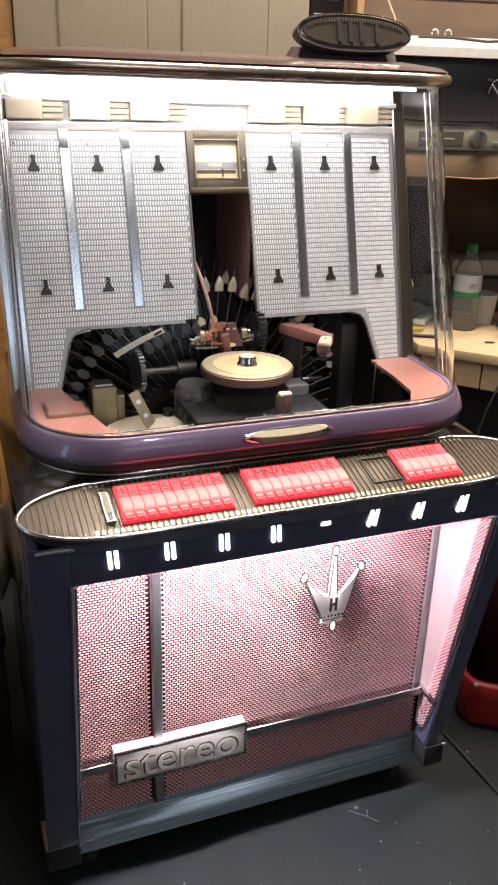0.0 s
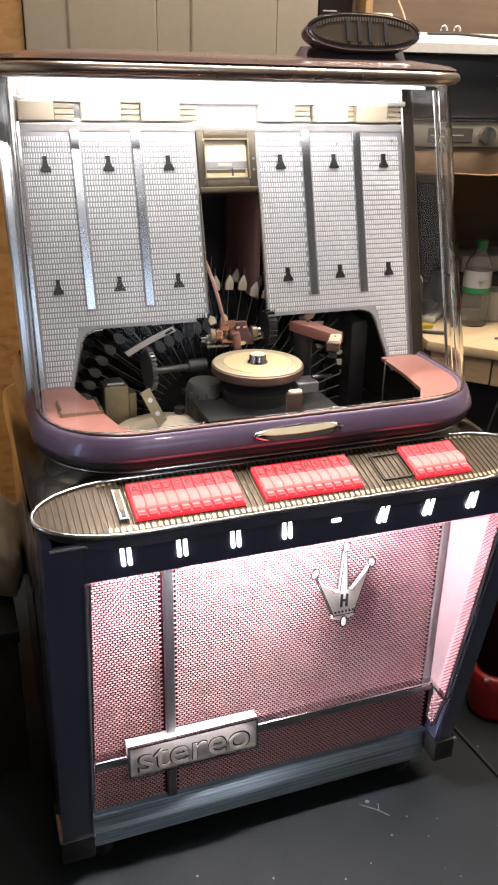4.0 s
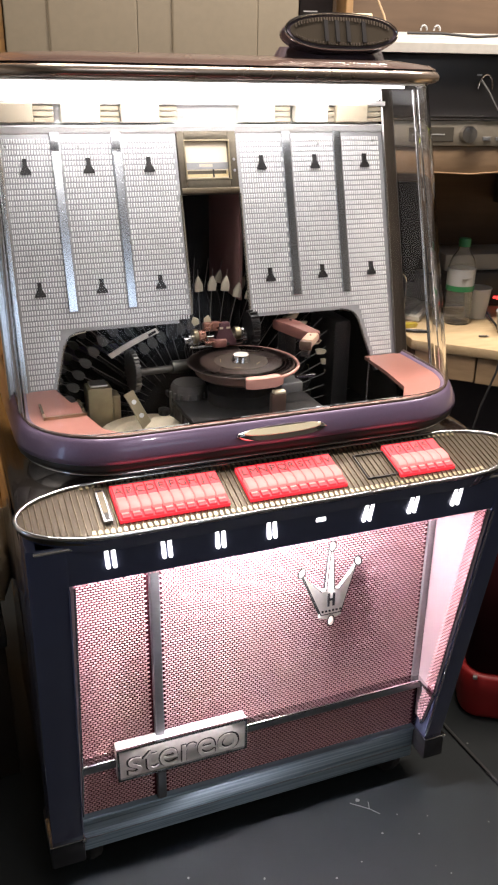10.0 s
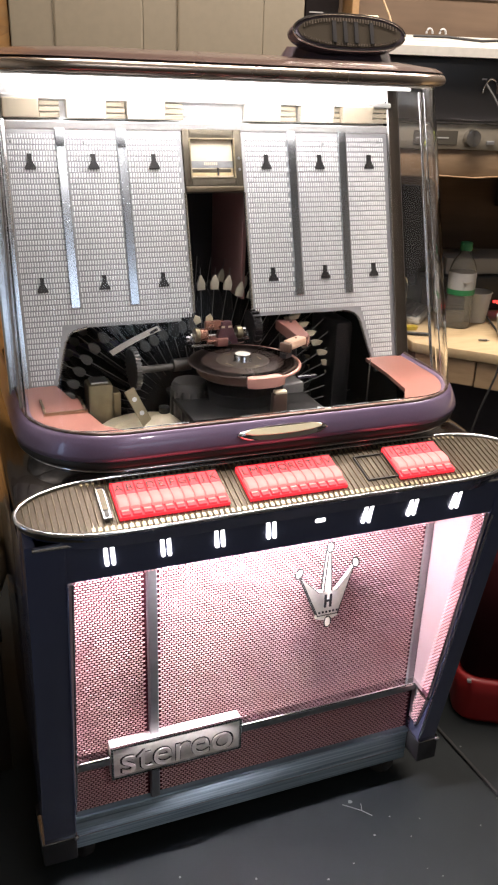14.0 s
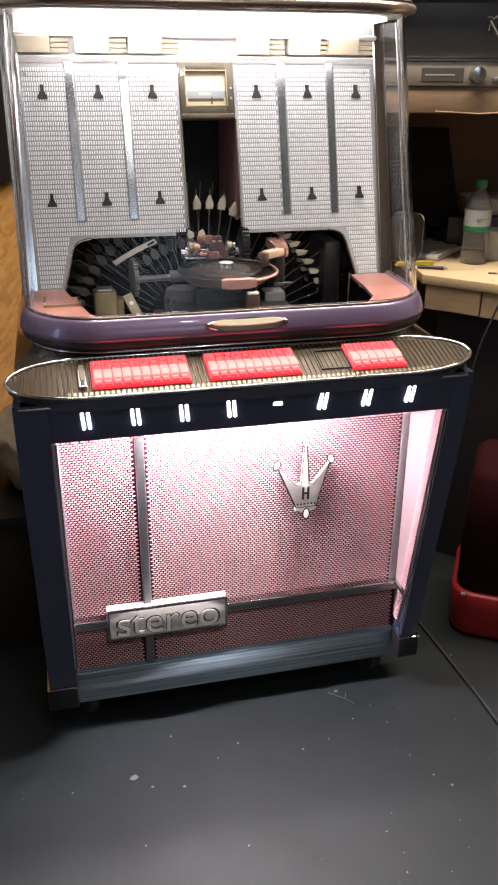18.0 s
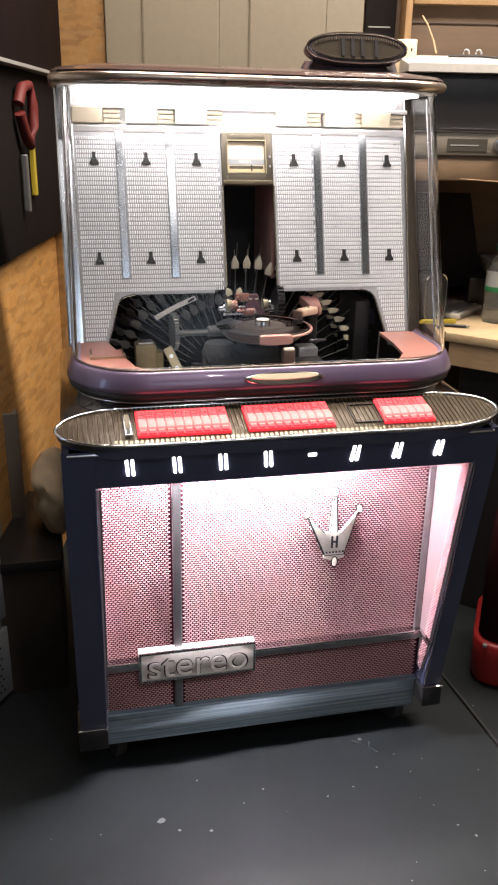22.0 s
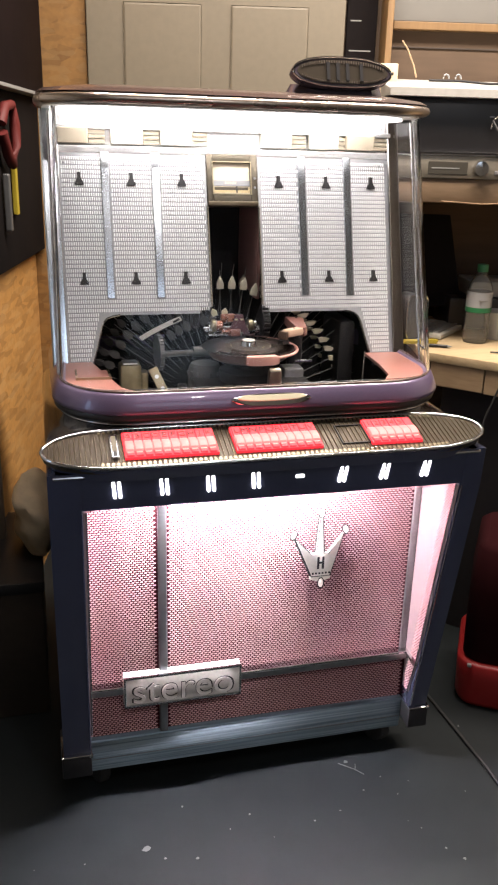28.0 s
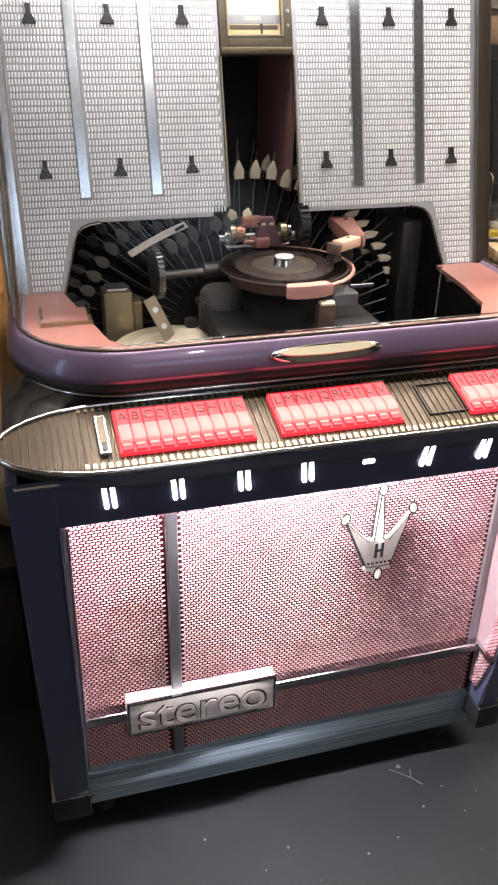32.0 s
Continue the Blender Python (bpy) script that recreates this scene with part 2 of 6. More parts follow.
def lathe(profile, n=24, bm=None, m=None):
    m = m or Matrix()
    rings = [[m @ Vector((max(r, 1e-4) * math.cos(2 * math.pi * k / n), max(r, 1e-4) * math.sin(2 * math.pi * k / n), z)) for k in range(n)] for r, z in profile]
    return loft(rings, bm)


def ball(c, r, bm=None, squash=(1, 1, 1), n=12):
    bm = bm or bmesh.new()
    bmesh.ops.create_uvsphere(bm, u_segments=n, v_segments=max(6, n * 2 // 3), radius=r, matrix=Matrix.LocRotScale(c, None, squash))
    return bm


def lettering(name, text, size, m, mat, parent, depth=0.001, label=""):
    """Words in the built-in font, centred, lying in m's x and y, turned into a mesh."""
    curve = bpy.data.curves.new(name, "FONT")
    curve.body, curve.size, curve.extrude, curve.align_x, curve.align_y = text, size, depth, "CENTER", "CENTER"
    tmp = bpy.data.objects.new(name, curve)
    scene.collection.objects.link(tmp)
    mesh = bpy.data.meshes.new_from_object(tmp.evaluated_get(bpy.context.evaluated_depsgraph_get()))
    bpy.data.objects.remove(tmp)
    mesh.transform(m)
    mesh.materials.clear()
    mesh.materials.append(mat)
    ob = new(name, mesh)
    ob.parent = parent
    return tagged(ob, label) if label else ob


# ---- jukebox ----
def back_y(z):
    """The back panel leans: how far back it is at a height."""
    return 0.195 + 0.287 * (z - 1.021)


LEAN = math.atan(0.287)
PANEL = Matrix.Translation((0, back_y(1.021), 1.021)) @ Matrix.Rotation(-LEAN, 4, "X") @ FRONT  # x, up along the panel, out to the front


def on_panel(x, z):
    """Panel coordinates of the panel's point at a height."""
    return x, (z - 1.021) / math.cos(LEAN)


jukebox = thing("jukebox", "navy, purple and pink jukebox with lit dome and perforated grille", "jukebox", pose(0, 0, 0))


FIN_BACK = -0.016  # where the fins leave the grille


def fin_edge(z):
    """How far forward a fin reaches at a height."""
    return -0.158 + 0.080 * (0.70 - z) / 0.43 if z > 0.27 else -0.078 + 0.028 * (0.27 - z) / 0.095


def fin_at(s, y, z, out=0.0):
    """A point on a fin's inner face, raised towards the middle by out."""
    k = (FIN_BACK - y) / (FIN_BACK + 0.158)
    x = (0.3440 - 0.0045 * k) if s > 0 else (0.3260 - 0.0045 * k)
    return Vector((s * (x - out), y, z))


def cabinet():
    bm = box(-0.372, 0.372, 0.0, 0.44, 0.10, 0.74, 0.012)
    part("cabinet_body", bm, NAVY, jukebox, "dark navy cabinet body", 40)
    # the lacquered shoulder flares from under the dome to the control panel and the sides
    flare = [(0.824, 0.344, -0.076, 0.405, 0.115), (0.812, 0.347, -0.080, 0.408, 0.112), (0.803, 0.356, -0.090, 0.415, 0.105), (0.795, 0.368, -0.100, 0.425, 0.09), (0.785, 0.376, -0.108, 0.435, 0.07), (0.770, 0.379, -0.112, 0.44, 0.05), (0.735, 0.379, -0.112, 0.44, 0.03)]
    part("shoulder", loft([[Vector((x, y, z)) for x, y in round_rect(-w, w, y0, y1, r, 8, 0.03)] for z, w, y0, y1, r in flare], caps=False), SHOULDER, jukebox, "glossy black-brown shoulder flaring out under the dome", 60)
    part("rear_wall", box(-0.337, 0.337, 0.42, 0.44, 0.735, 1.31), NAVY, jukebox, "navy back of the dome")
    for s, inner, outer in ((-1, 0.327, 0.379), (1, 0.345, 0.384)):
        a, b = sorted((s * inner, s * outer))
        bm = prism([(-0.168, 0.772), (-0.160, 0.70), (-0.058, 0.145), (-0.05, 0.10), (0.03, 0.10), (0.03, 0.772)], b - a, m=Matrix.Translation((a, 0, 0)) @ SIDE, bevel=0.004)
        pillar = part("pillar", bm, NAVY, jukebox, "navy pillar leaning forward to the top", 40)
        a, b = sorted((s * (inner - 0.001), s * (outer + 0.004)))
        part("foot_cap", box(a, b, -0.064, 0.03, 0.090, 0.139, 0.003), BLACK, pillar, "", 40)
        part("foot_trim", box(a - 0.001, b + 0.001, -0.066, 0.0, 0.1395, 0.1425, 0.001), CHROME, pillar, "thin chrome line over the foot")
        # left trim goes navy: its unlit look is put into the colour
        part("edge_trim", tube([(s * (inner + 0.001), -0.163, 0.70), (s * (inner + 0.001), -0.062, 0.15)], 0.0016, 6), CHROME if s > 0 else NAVY, pillar)
        part("rivet", ball((s * (inner if s < 0 else outer), -0.066, 0.141), 0.005, n=8), CHROME, pillar)
        # the fin beside the grille: wide under the header, a point at the bottom
        fin = [(0.70, -0.158), (0.27, -0.078), (0.175, -0.050)]
        outline = [fin_at(s, FIN_BACK, 0.70), *(fin_at(s, y, z) for z, y in fin), fin_at(s, FIN_BACK - 0.004, 0.172), fin_at(s, FIN_BACK - 0.002, 0.27)]
        bm = loft([outline, [p + Vector((s * 0.004, 0, 0)) for p in outline]])
        part("side_fin", bm, PINK_SMOOTH, jukebox, "pale pink fin tapering downwards")
        x0, x1 = (0.3300, 0.3430) if s > 0 else (-0.326, -0.318)
        part("fin_strip", box(x0, x1, -0.019, -0.011, 0.262, 0.715, 0.0015), FIN_GREY, jukebox, "grey upright edging beside the fin", 40)
        if s > 0:
            tip = bmesh.new()
            for q in (-0.0545, -0.030):
                tube([fin_at(s, q, 0.262) - Vector((0.001, 0, 0)), fin_at(s, -0.044, 0.168) - Vector((0.001, 0, 0))], 0.0014, 6, tip)
            part("fin_point", tip, CHROME, jukebox, "chrome edges meeting at the foot of the fin", 60)
    for x in (-0.31, 0.31):
        for y in (0.03, 0.38):
            caster = part("caster", lathe([(0.0, -0.012), (0.036, -0.012), (0.04, -0.008), (0.04, 0.008), (0.036, 0.012), (0.0, 0.012)], 20, m=pose(x, y, 0.04, 0, 90, 20)), RUBBER, jukebox, "black rubber caster", 40)
            part("fork", box(x - 0.02, x + 0.02, y - 0.015, y + 0.015, 0.075, 0.10), GREY_METAL, caster)
    base = part("base_panel", box(-0.326, 0.344, -0.022, 0.0, 0.064, 0.1335, 0.002), STEEL, jukebox, "brushed steel kick panel", 40)
    part("base_lip", box(-0.326, 0.344, -0.025, -0.008, 0.1337, 0.1400, 0.0015), STEEL, base)
    part("base_groove", box(-0.322, 0.340, -0.0232, -0.021, 0.092, 0.0934), GREY_METAL, base)


def lozenge(verts, faces, at, w=0.0033, h=0.0015, rise=0.0024, slant=0.0004):
    """One raised lozenge with a ridge; at(a, b, c) places a along, b up and c out."""
    n = len(verts)
    ring = [(-w, -slant), (-0.5 * w, -h), (0.6 * w, -0.8 * h), (w, slant), (0.5 * w, h), (-0.6 * w, 0.8 * h)]
    verts += [at(a, b, 0.0) for a, b in ring] + [at(a * 0.85, b * 0.85, 0.6 * rise) for a, b in ring] + [at(-0.4 * w, -0.2 * slant, rise), at(0.4 * w, 0.2 * slant, rise)]
    faces += [(n + a, n + (a + 1) % 6, n + 6 + (a + 1) % 6, n + 6 + a) for a in range(6)]
    faces += [(n + 6, n + 7, n + 12), (n + 7, n + 8, n + 13, n + 12), (n + 8, n + 9, n + 13), (n + 9, n + 10, n + 13), (n + 10, n + 11, n + 12, n + 13), (n + 11, n + 6, n + 12)]


def grille():
    g = part("grille", box(-0.326, 0.349, -0.012, 0.0, 0.134, 0.72), MAROON, jukebox, "pink perforated metal grille over maroon cloth")
    # the pressed sheet: small raised slanting lozenges in staggered rows
    verts, faces = [], []
    px, pz = 0.0081, 0.0047
    for k in range(int(0.573 / pz)):
        z = 0.143 + k * pz
        for i in range(int(0.66 / px) + 1):
            x = -0.322 + (i + 0.5 * (k % 2)) * px
            if x > 0.3435 or (x > 0.3285 and z > 0.26) or abs(x + 0.178) < 0.011 or 0.244 < z < 0.262:
                continue
            lozenge(verts, faces, lambda a, b, c: (x + a, -0.012 - c, z + b), 0.0036, 0.00135)
    for s in (-1, 1):
        # the band of mesh along the outer edge of each fin
        for k in range(112):
            z = 0.70 - k * pz
            for i in range(4):
                y = fin_edge(z) + 0.005 + (i + 0.5 * (k % 2)) * 0.0068
                if y < -0.03 and not 0.25 < z < 0.27:
                    lozenge(verts, faces, lambda a, b, c: fin_at(s, y + a, z + b, 0.0012 + c), 0.0027, 0.0014)
    for s in (-1, 1):
        heights = (0.70, 0.27, 0.175)
        outer = [fin_at(s, fin_edge(z) + 0.001, z, 0.001) for z in heights]
        inner = [fin_at(s, min(fin_edge(z) + w, -0.028), z, 0.001) for z, w in zip(heights, (0.029, 0.024, 0.018))]
        back = [p + Vector((s * 0.0006, 0, 0)) for p in outer], [p + Vector((s * 0.0006, 0, 0)) for p in inner]
        band = loft([list(q) for q in zip(outer, inner, back[1], back[0])])
        ground = part("fin_band", band, MAROON, g, "maroon ground under the mesh band")
        part("band_edge", tube([p - Vector((s * 0.001, 0, 0)) for p in outer], 0.0014, 6), CHROME, ground, "", 60)
    mesh = bpy.data.meshes.new("grille_mesh")
    mesh.from_pydata(verts, [], faces)
    mesh.materials.append(PINK)
    ob = new("grille_mesh", mesh)
    ob.parent = g
    tagged(ob, "pink pressed metal mesh", kind="stuff")
    part("grille_strip", box(-0.186, -0.170, -0.026, -0.012, 0.141, 0.715, 0.002), GREY_METAL, g, "slim upright metal strip")
    for a, b in ((-0.327, -0.2585), (-0.0225, 0.345)):
        bar = part("grille_bar", box(a, b, -0.030, -0.012, 0.245, 0.2595, 0.001), GREY_METAL, g, "grey bar with a chrome edge")
        part("bar_edge", box(a, b, -0.033, -0.012, 0.2597, 0.2655, 0.0015), CHROME, bar)
    part("bar_edge", loft([[fin_at(1, y, z, o) for o, z in ((0.0, 0.258), (0.006, 0.258), (0.006, 0.265), (0.0, 0.265))] for y in (-0.028, -0.078)]), CHROME, g, "chrome edge crossing the fin")
    badge = part("badge", box(-0.258, -0.023, -0.036, -0.014, 0.219, 0.287, 0.003), PEWTER, jukebox, "cast silver badge reading stereo", 40)
    rim = bmesh.new()
    for a, b, c, d in ((-0.258, -0.023, 0.283, 0.287), (-0.258, -0.023, 0.219, 0.223), (-0.258, -0.254, 0.223, 0.283), (-0.027, -0.023, 0.223, 0.283)):
        box(a, b, -0.0395, -0.035, c, d, bm=rim)
    part("badge_rim", rim, CHROME, badge)
    at = Matrix.Translation((-0.1405, -0.0372, 0.2515))
    lettering("badge_shadow", "stereo", 0.078, at @ Matrix.Translation((0.0016, 0.0004, -0.0016)) @ FRONT @ Matrix.Diagonal((1.02, 1.0, 1, 1)), BLACK, badge, 0.0008)
    lettering("badge_shadow", "stereo", 0.078, at @ Matrix.Translation((-0.0012, 0.0004, 0.0008)) @ FRONT @ Matrix.Diagonal((1.02, 1.0, 1, 1)), BLACK, badge, 0.0008)
    for dx, dz in ((0.0014, 0.0012), (-0.0012, -0.0014)):
        lettering("badge_shadow", "stereo", 0.078, at @ Matrix.Translation((dx, 0.0003, dz)) @ FRONT @ Matrix.Diagonal((1.02, 1.0, 1, 1)), BLACK, badge, 0.0006)
    lettering("badge_letters", "stereo", 0.078, at @ FRONT, PEWTER, badge, 0.0026, "raised silver letters")


def crown():
    c = part("crown", prism([(0.116, 0.463), (0.157, 0.463), (0.158, 0.458), (0.137, 0.450), (0.115, 0.458)][::-1], 0.006, m=Matrix.Translation((0, -0.020, 0)) @ FRONT), CROWN_FACE, jukebox, "silver three-pointed crown emblem")
    body = [(0.1170, 0.465), (0.1560, 0.465), (0.1800, 0.556), (0.1500, 0.514), (0.1410, 0.515), (0.1345, 0.594), (0.1300, 0.594), (0.1255, 0.515), (0.1160, 0.514), (0.0790, 0.553)]
    part("crown_shadow", prism([(x + math.copysign(0.003, x - 0.134), z) for x, z in body], 0.003, m=Matrix.Translation((0.001, -0.019, -0.001)) @ FRONT), BLACK, c)
    part("crown_body", prism(body, 0.007, m=Matrix.Translation((0, -0.021, 0)) @ FRONT, bevel=0.001), CROWN_FACE, c, "", 40)
    part("crown_outline", tube([(x, -0.0285, z) for x, z in body], 0.0011, 6, closed=True), BLACK, c)
    for x, z, tilt in ((0.0765, 0.560, 20), (0.132, 0.603, 0), (0.183, 0.564, -20)):
        at = Matrix.Translation((x, -0.0275, z)) @ Matrix.Rotation(radians(tilt), 4, "Y")
        bead = part("crown_ball", ball((0, 0, 0), 0.0100, squash=(0.58, 0.25, 0.92)), CROWN_FACE, c, "", 60)
        bead.matrix_world = at
        ring = [Vector((0.0064 * math.cos(a), -0.001, 0.0098 * math.sin(a))) for a in (2 * math.pi * k / 20 for k in range(20))]
        part("ball_ring", tube([at @ p for p in ring], 0.0014, 6, closed=True), BLACK, c)
    part("crown_drop", ball((0.138, -0.027, 0.449), 0.0105, squash=(0.52, 0.3, 0.95)), CROWN_FACE, c, "", 60)
    part("ball_ring", tube([(0.138 + 0.0064 * math.cos(a), -0.027, 0.449 + 0.0114 * math.sin(a)) for a in (2 * math.pi * k / 20 for k in range(20))], 0.0011, 6, closed=True), BLACK, c)
    for k, (x, w) in enumerate(((0.128, 0.004), (0.138, 0.004))):
        part("crown_stroke", box(x, x + w, -0.030, -0.027, 0.482, 0.508), BLACK, c)
    part("crown_stroke", box(0.128, 0.142, -0.030, -0.027, 0.4935, 0.497), BLACK, c)
    for k in range(6):
        part("crown_pearl", box(0.118 + k * 0.0068, 0.1215 + k * 0.0068, -0.030, -0.027, 0.4705, 0.4735), BLACK, c)


def header():
    h = part("header", prism([(-0.158, 0.703), (-0.152, 0.703), (-0.10, 0.73), (-0.10, 0.772), (-0.17, 0.772), (-0.166, 0.765)], 0.736, m=Matrix.Translation((-0.368, 0, 0)) @ SIDE, bevel=0.002), NAVY, jukebox, "glossy navy header with lit letters", 40)
    part("header_bead", tube([(-0.37, -0.168, 0.7665), (0.37, -0.168, 0.7665)], 0.003, 8), CHROME, h)
    strip = bmesh.new()
    for k in range(130):
        box(-0.322 + k * 0.005, -0.3195 + k * 0.005, -0.1575, -0.154, 0.700, 0.7035, bm=strip)
    part("header_fringe", strip, PINK, h)
    # the lit letters are drawn as plain strokes
    for k in range(8):
        x = -0.2705 + k * 0.0773
        if k == 4:
            part("letter", box(x - 0.008, x + 0.008, -0.1645, -0.158, 0.7375, 0.7445, 0.002), LETTER_GLOW, h, "lit white dash")
            continue
        lean = 0.002 if k > 4 else -0.001
        strokes = bmesh.new()
        for a in (-0.0046, 0.0046):
            cap = [(0.0027 * math.cos(radians(q)), 0.0027 * math.sin(radians(q))) for q in range(0, 181, 30)]
            outline = [(x + a + lean + u, 0.7515 + v) for u, v in cap] + [(x + a - lean - u, 0.7265 - v) for u, v in cap]
            prism(outline, 0.0065, strokes, Matrix.Translation((0, -0.158, 0)) @ FRONT)
        part("letter", strokes, LETTER_GLOW, h, "lit white letter drawn as plain strokes")
    # the tube that lights the grille from behind the header
    holder = part("tube_holder", box(-0.30, 0.30, -0.098, -0.05, 0.735, 0.75), WHITE_PANEL, jukebox)
    part("lower_tube", tube([(-0.24, -0.056, 0.722), (0.18, -0.056, 0.722)], 0.010, 10), TUBE_LOW, holder, "lit fluorescent tube", 60)


TILT = math.atan2(0.028, 0.100)
DECK = Matrix.Translation((0, -0.136, 0.799)) @ Matrix.Rotation(TILT, 4, "X")  # the control panel's plane


def deck_outline(grow=0.0):
    pts = []
    for s in (1, -1):
        for k in range(17):
            a = radians(-90 + 180 * k / 16) if s > 0 else radians(90 + 180 * k / 16)
            pts.append((s * 0.262 + (0.122 + grow) * math.cos(a), (0.052 + grow) * math.sin(a)))
    return pts


def controls():
    deck = part("control_panel", prism(deck_outline(), 0.012, m=DECK @ Matrix.Translation((0, 0, -0.012))), BRONZE, jukebox, "ribbed bronze control panel with round ends")
    part("panel_skirt", loft([[DECK @ Vector((x * 0.985, y, -0.004)) for x, y in deck_outline(0.002)], [DECK @ Vector((x * 0.97, y * 0.96, -0.028)) for x, y in deck_outline(0.0)]]), NAVY, deck, "", 60)
    part("panel_bead", tube([DECK @ Vector((x, y, 0.001)) for x, y in deck_outline(0.0015)], 0.0032, 8, closed=True), CHROME, deck, "", 60)
    for k in range(92):
        x = -0.374 + k * 0.0082
        over = max(abs(x) - 0.262, 0) / 0.122
        half = 0.0495 * math.sqrt(max(1 - over * over, 0)) - 0.002
        if half > 0.006:
            rib = part("rib", prism([(-0.0011, 0), (0.0011, 0), (0.0004, 0.0017), (-0.0004, 0.0017)], 2 * half, m=DECK @ Matrix(((1, 0, 0, x), (0, 0, 1, -half), (0, 1, 0, 0), (0, 0, 0, 1)))), BRONZE_RIB, deck)
            if abs(x) < 0.30:
                part("rib_end", box(x - 0.0022, x + 0.0022, -half - 0.001, -half + 0.0065, 0.0, 0.0026, m=DECK), GOLD, rib)
                part("rib_end", box(x - 0.0018, x + 0.0018, half - 0.004, half + 0.001, 0.0, 0.0024, m=DECK), GOLD, rib)
    for x0, x1, text in ((-0.254, -0.105, "ABCDEFGHJK"), (-0.072, 0.074, "LMNPQRSTUV"), (0.166, 0.255, "12345 ")):
        n = len(text)
        w = (x1 - x0) / n
        bank = part("key_bank", box(x0 - 0.002, x1 + 0.002, -0.033, 0.034, 0.0, 0.006, 0.001, m=DECK), RED_KEY, jukebox, "bank of lit red selector keys")
        part("bank_trim", box(x0 - 0.002, x1 + 0.002, 0.034, 0.0365, 0.0, 0.008, m=DECK), CHROME, bank)
        for k, letter in enumerate(text):
            a = x0 + k * w
            part("letter_plate", box(a + 0.0006, a + w - 0.0006, 0.008, 0.033, 0.006, 0.0085, 0.0006, m=DECK, seg=1), RED_KEY, bank)
            key = part("key", prism([(-0.018, 0.004), (0.0075, 0.004), (0.0075, 0.0095), (0.004, 0.0115), (-0.012, 0.0135), (-0.018, 0.011)], w - 0.0018, m=DECK @ Matrix.Translation((a + 0.0009, 0, 0)) @ SIDE, bevel=0.0008), PINK_KEY, bank, "", 30)
            part("key_front", box(a + 0.0012, a + w - 0.0012, -0.0315, -0.0192, 0.005, 0.0085, 0.001, m=DECK, seg=1), RED_KEY, key)
            # pale glint near the key's lower edge, put in as a raised bar
            part("key_glint", box(a + 0.002, a + w - 0.003, -0.0255, -0.0225, 0.0085, 0.0098, m=DECK), PINK_KEY, key)
            if letter != " ":
                lettering("key_letter", letter, 0.0185, DECK @ Matrix.Translation((a + w / 2, 0.0205, 0.0088)), INK, bank, 0.0003)
    slot = part("coin_slot", box(-0.277, -0.264, -0.030, 0.032, 0.0, 0.006, 0.001, m=DECK), CHROME, jukebox, "upright chrome slot on the control panel")
    part("slot_card", box(-0.2745, -0.2665, -0.014, 0.028, 0.006, 0.0066, m=DECK), DIAL_FRAME, slot)
    part("slot_gap", box(-0.2735, -0.2675, -0.026, -0.015, 0.006, 0.0066, m=DECK), BLACK, slot)
    hatch = bmesh.new()
    for a, b, c, d in ((0.113, 0.1145, -0.026, 0.028), (0.1625, 0.164, -0.026, 0.028), (0.113, 0.164, 0.0265, 0.028), (0.113, 0.164, -0.026, -0.0245)):
        box(a, b, c, d, 0.0, 0.0032, bm=hatch, m=DECK)
    part("hatch_edge", hatch, BLACK, jukebox, "square hatch outline on the control panel")
    part("lock", lathe([(0.0, 0), (0.010, 0), (0.010, 0.012), (0.007, 0.014), (0.0, 0.014)], 16, m=pose(0.372, -0.13, 0.765, 90, 0, 60)), CHROME, jukebox, "small chrome lock at the end", 40)


def dome_ring(z, inset=0.0, back=0.30):
    """The outline of the leaning glass at a height."""
    y0 = -0.072 + 0.29 * (z - 0.88)
    w = 0.346 - 0.008 * (z - 0.88) / 0.44
    return [Vector((x, y, z)) for x, y in round_rect(-w + inset, w - inset, y0 + inset, back + 0.27 * (z - 0.88), 0.105 - inset, 8, 0.02)]


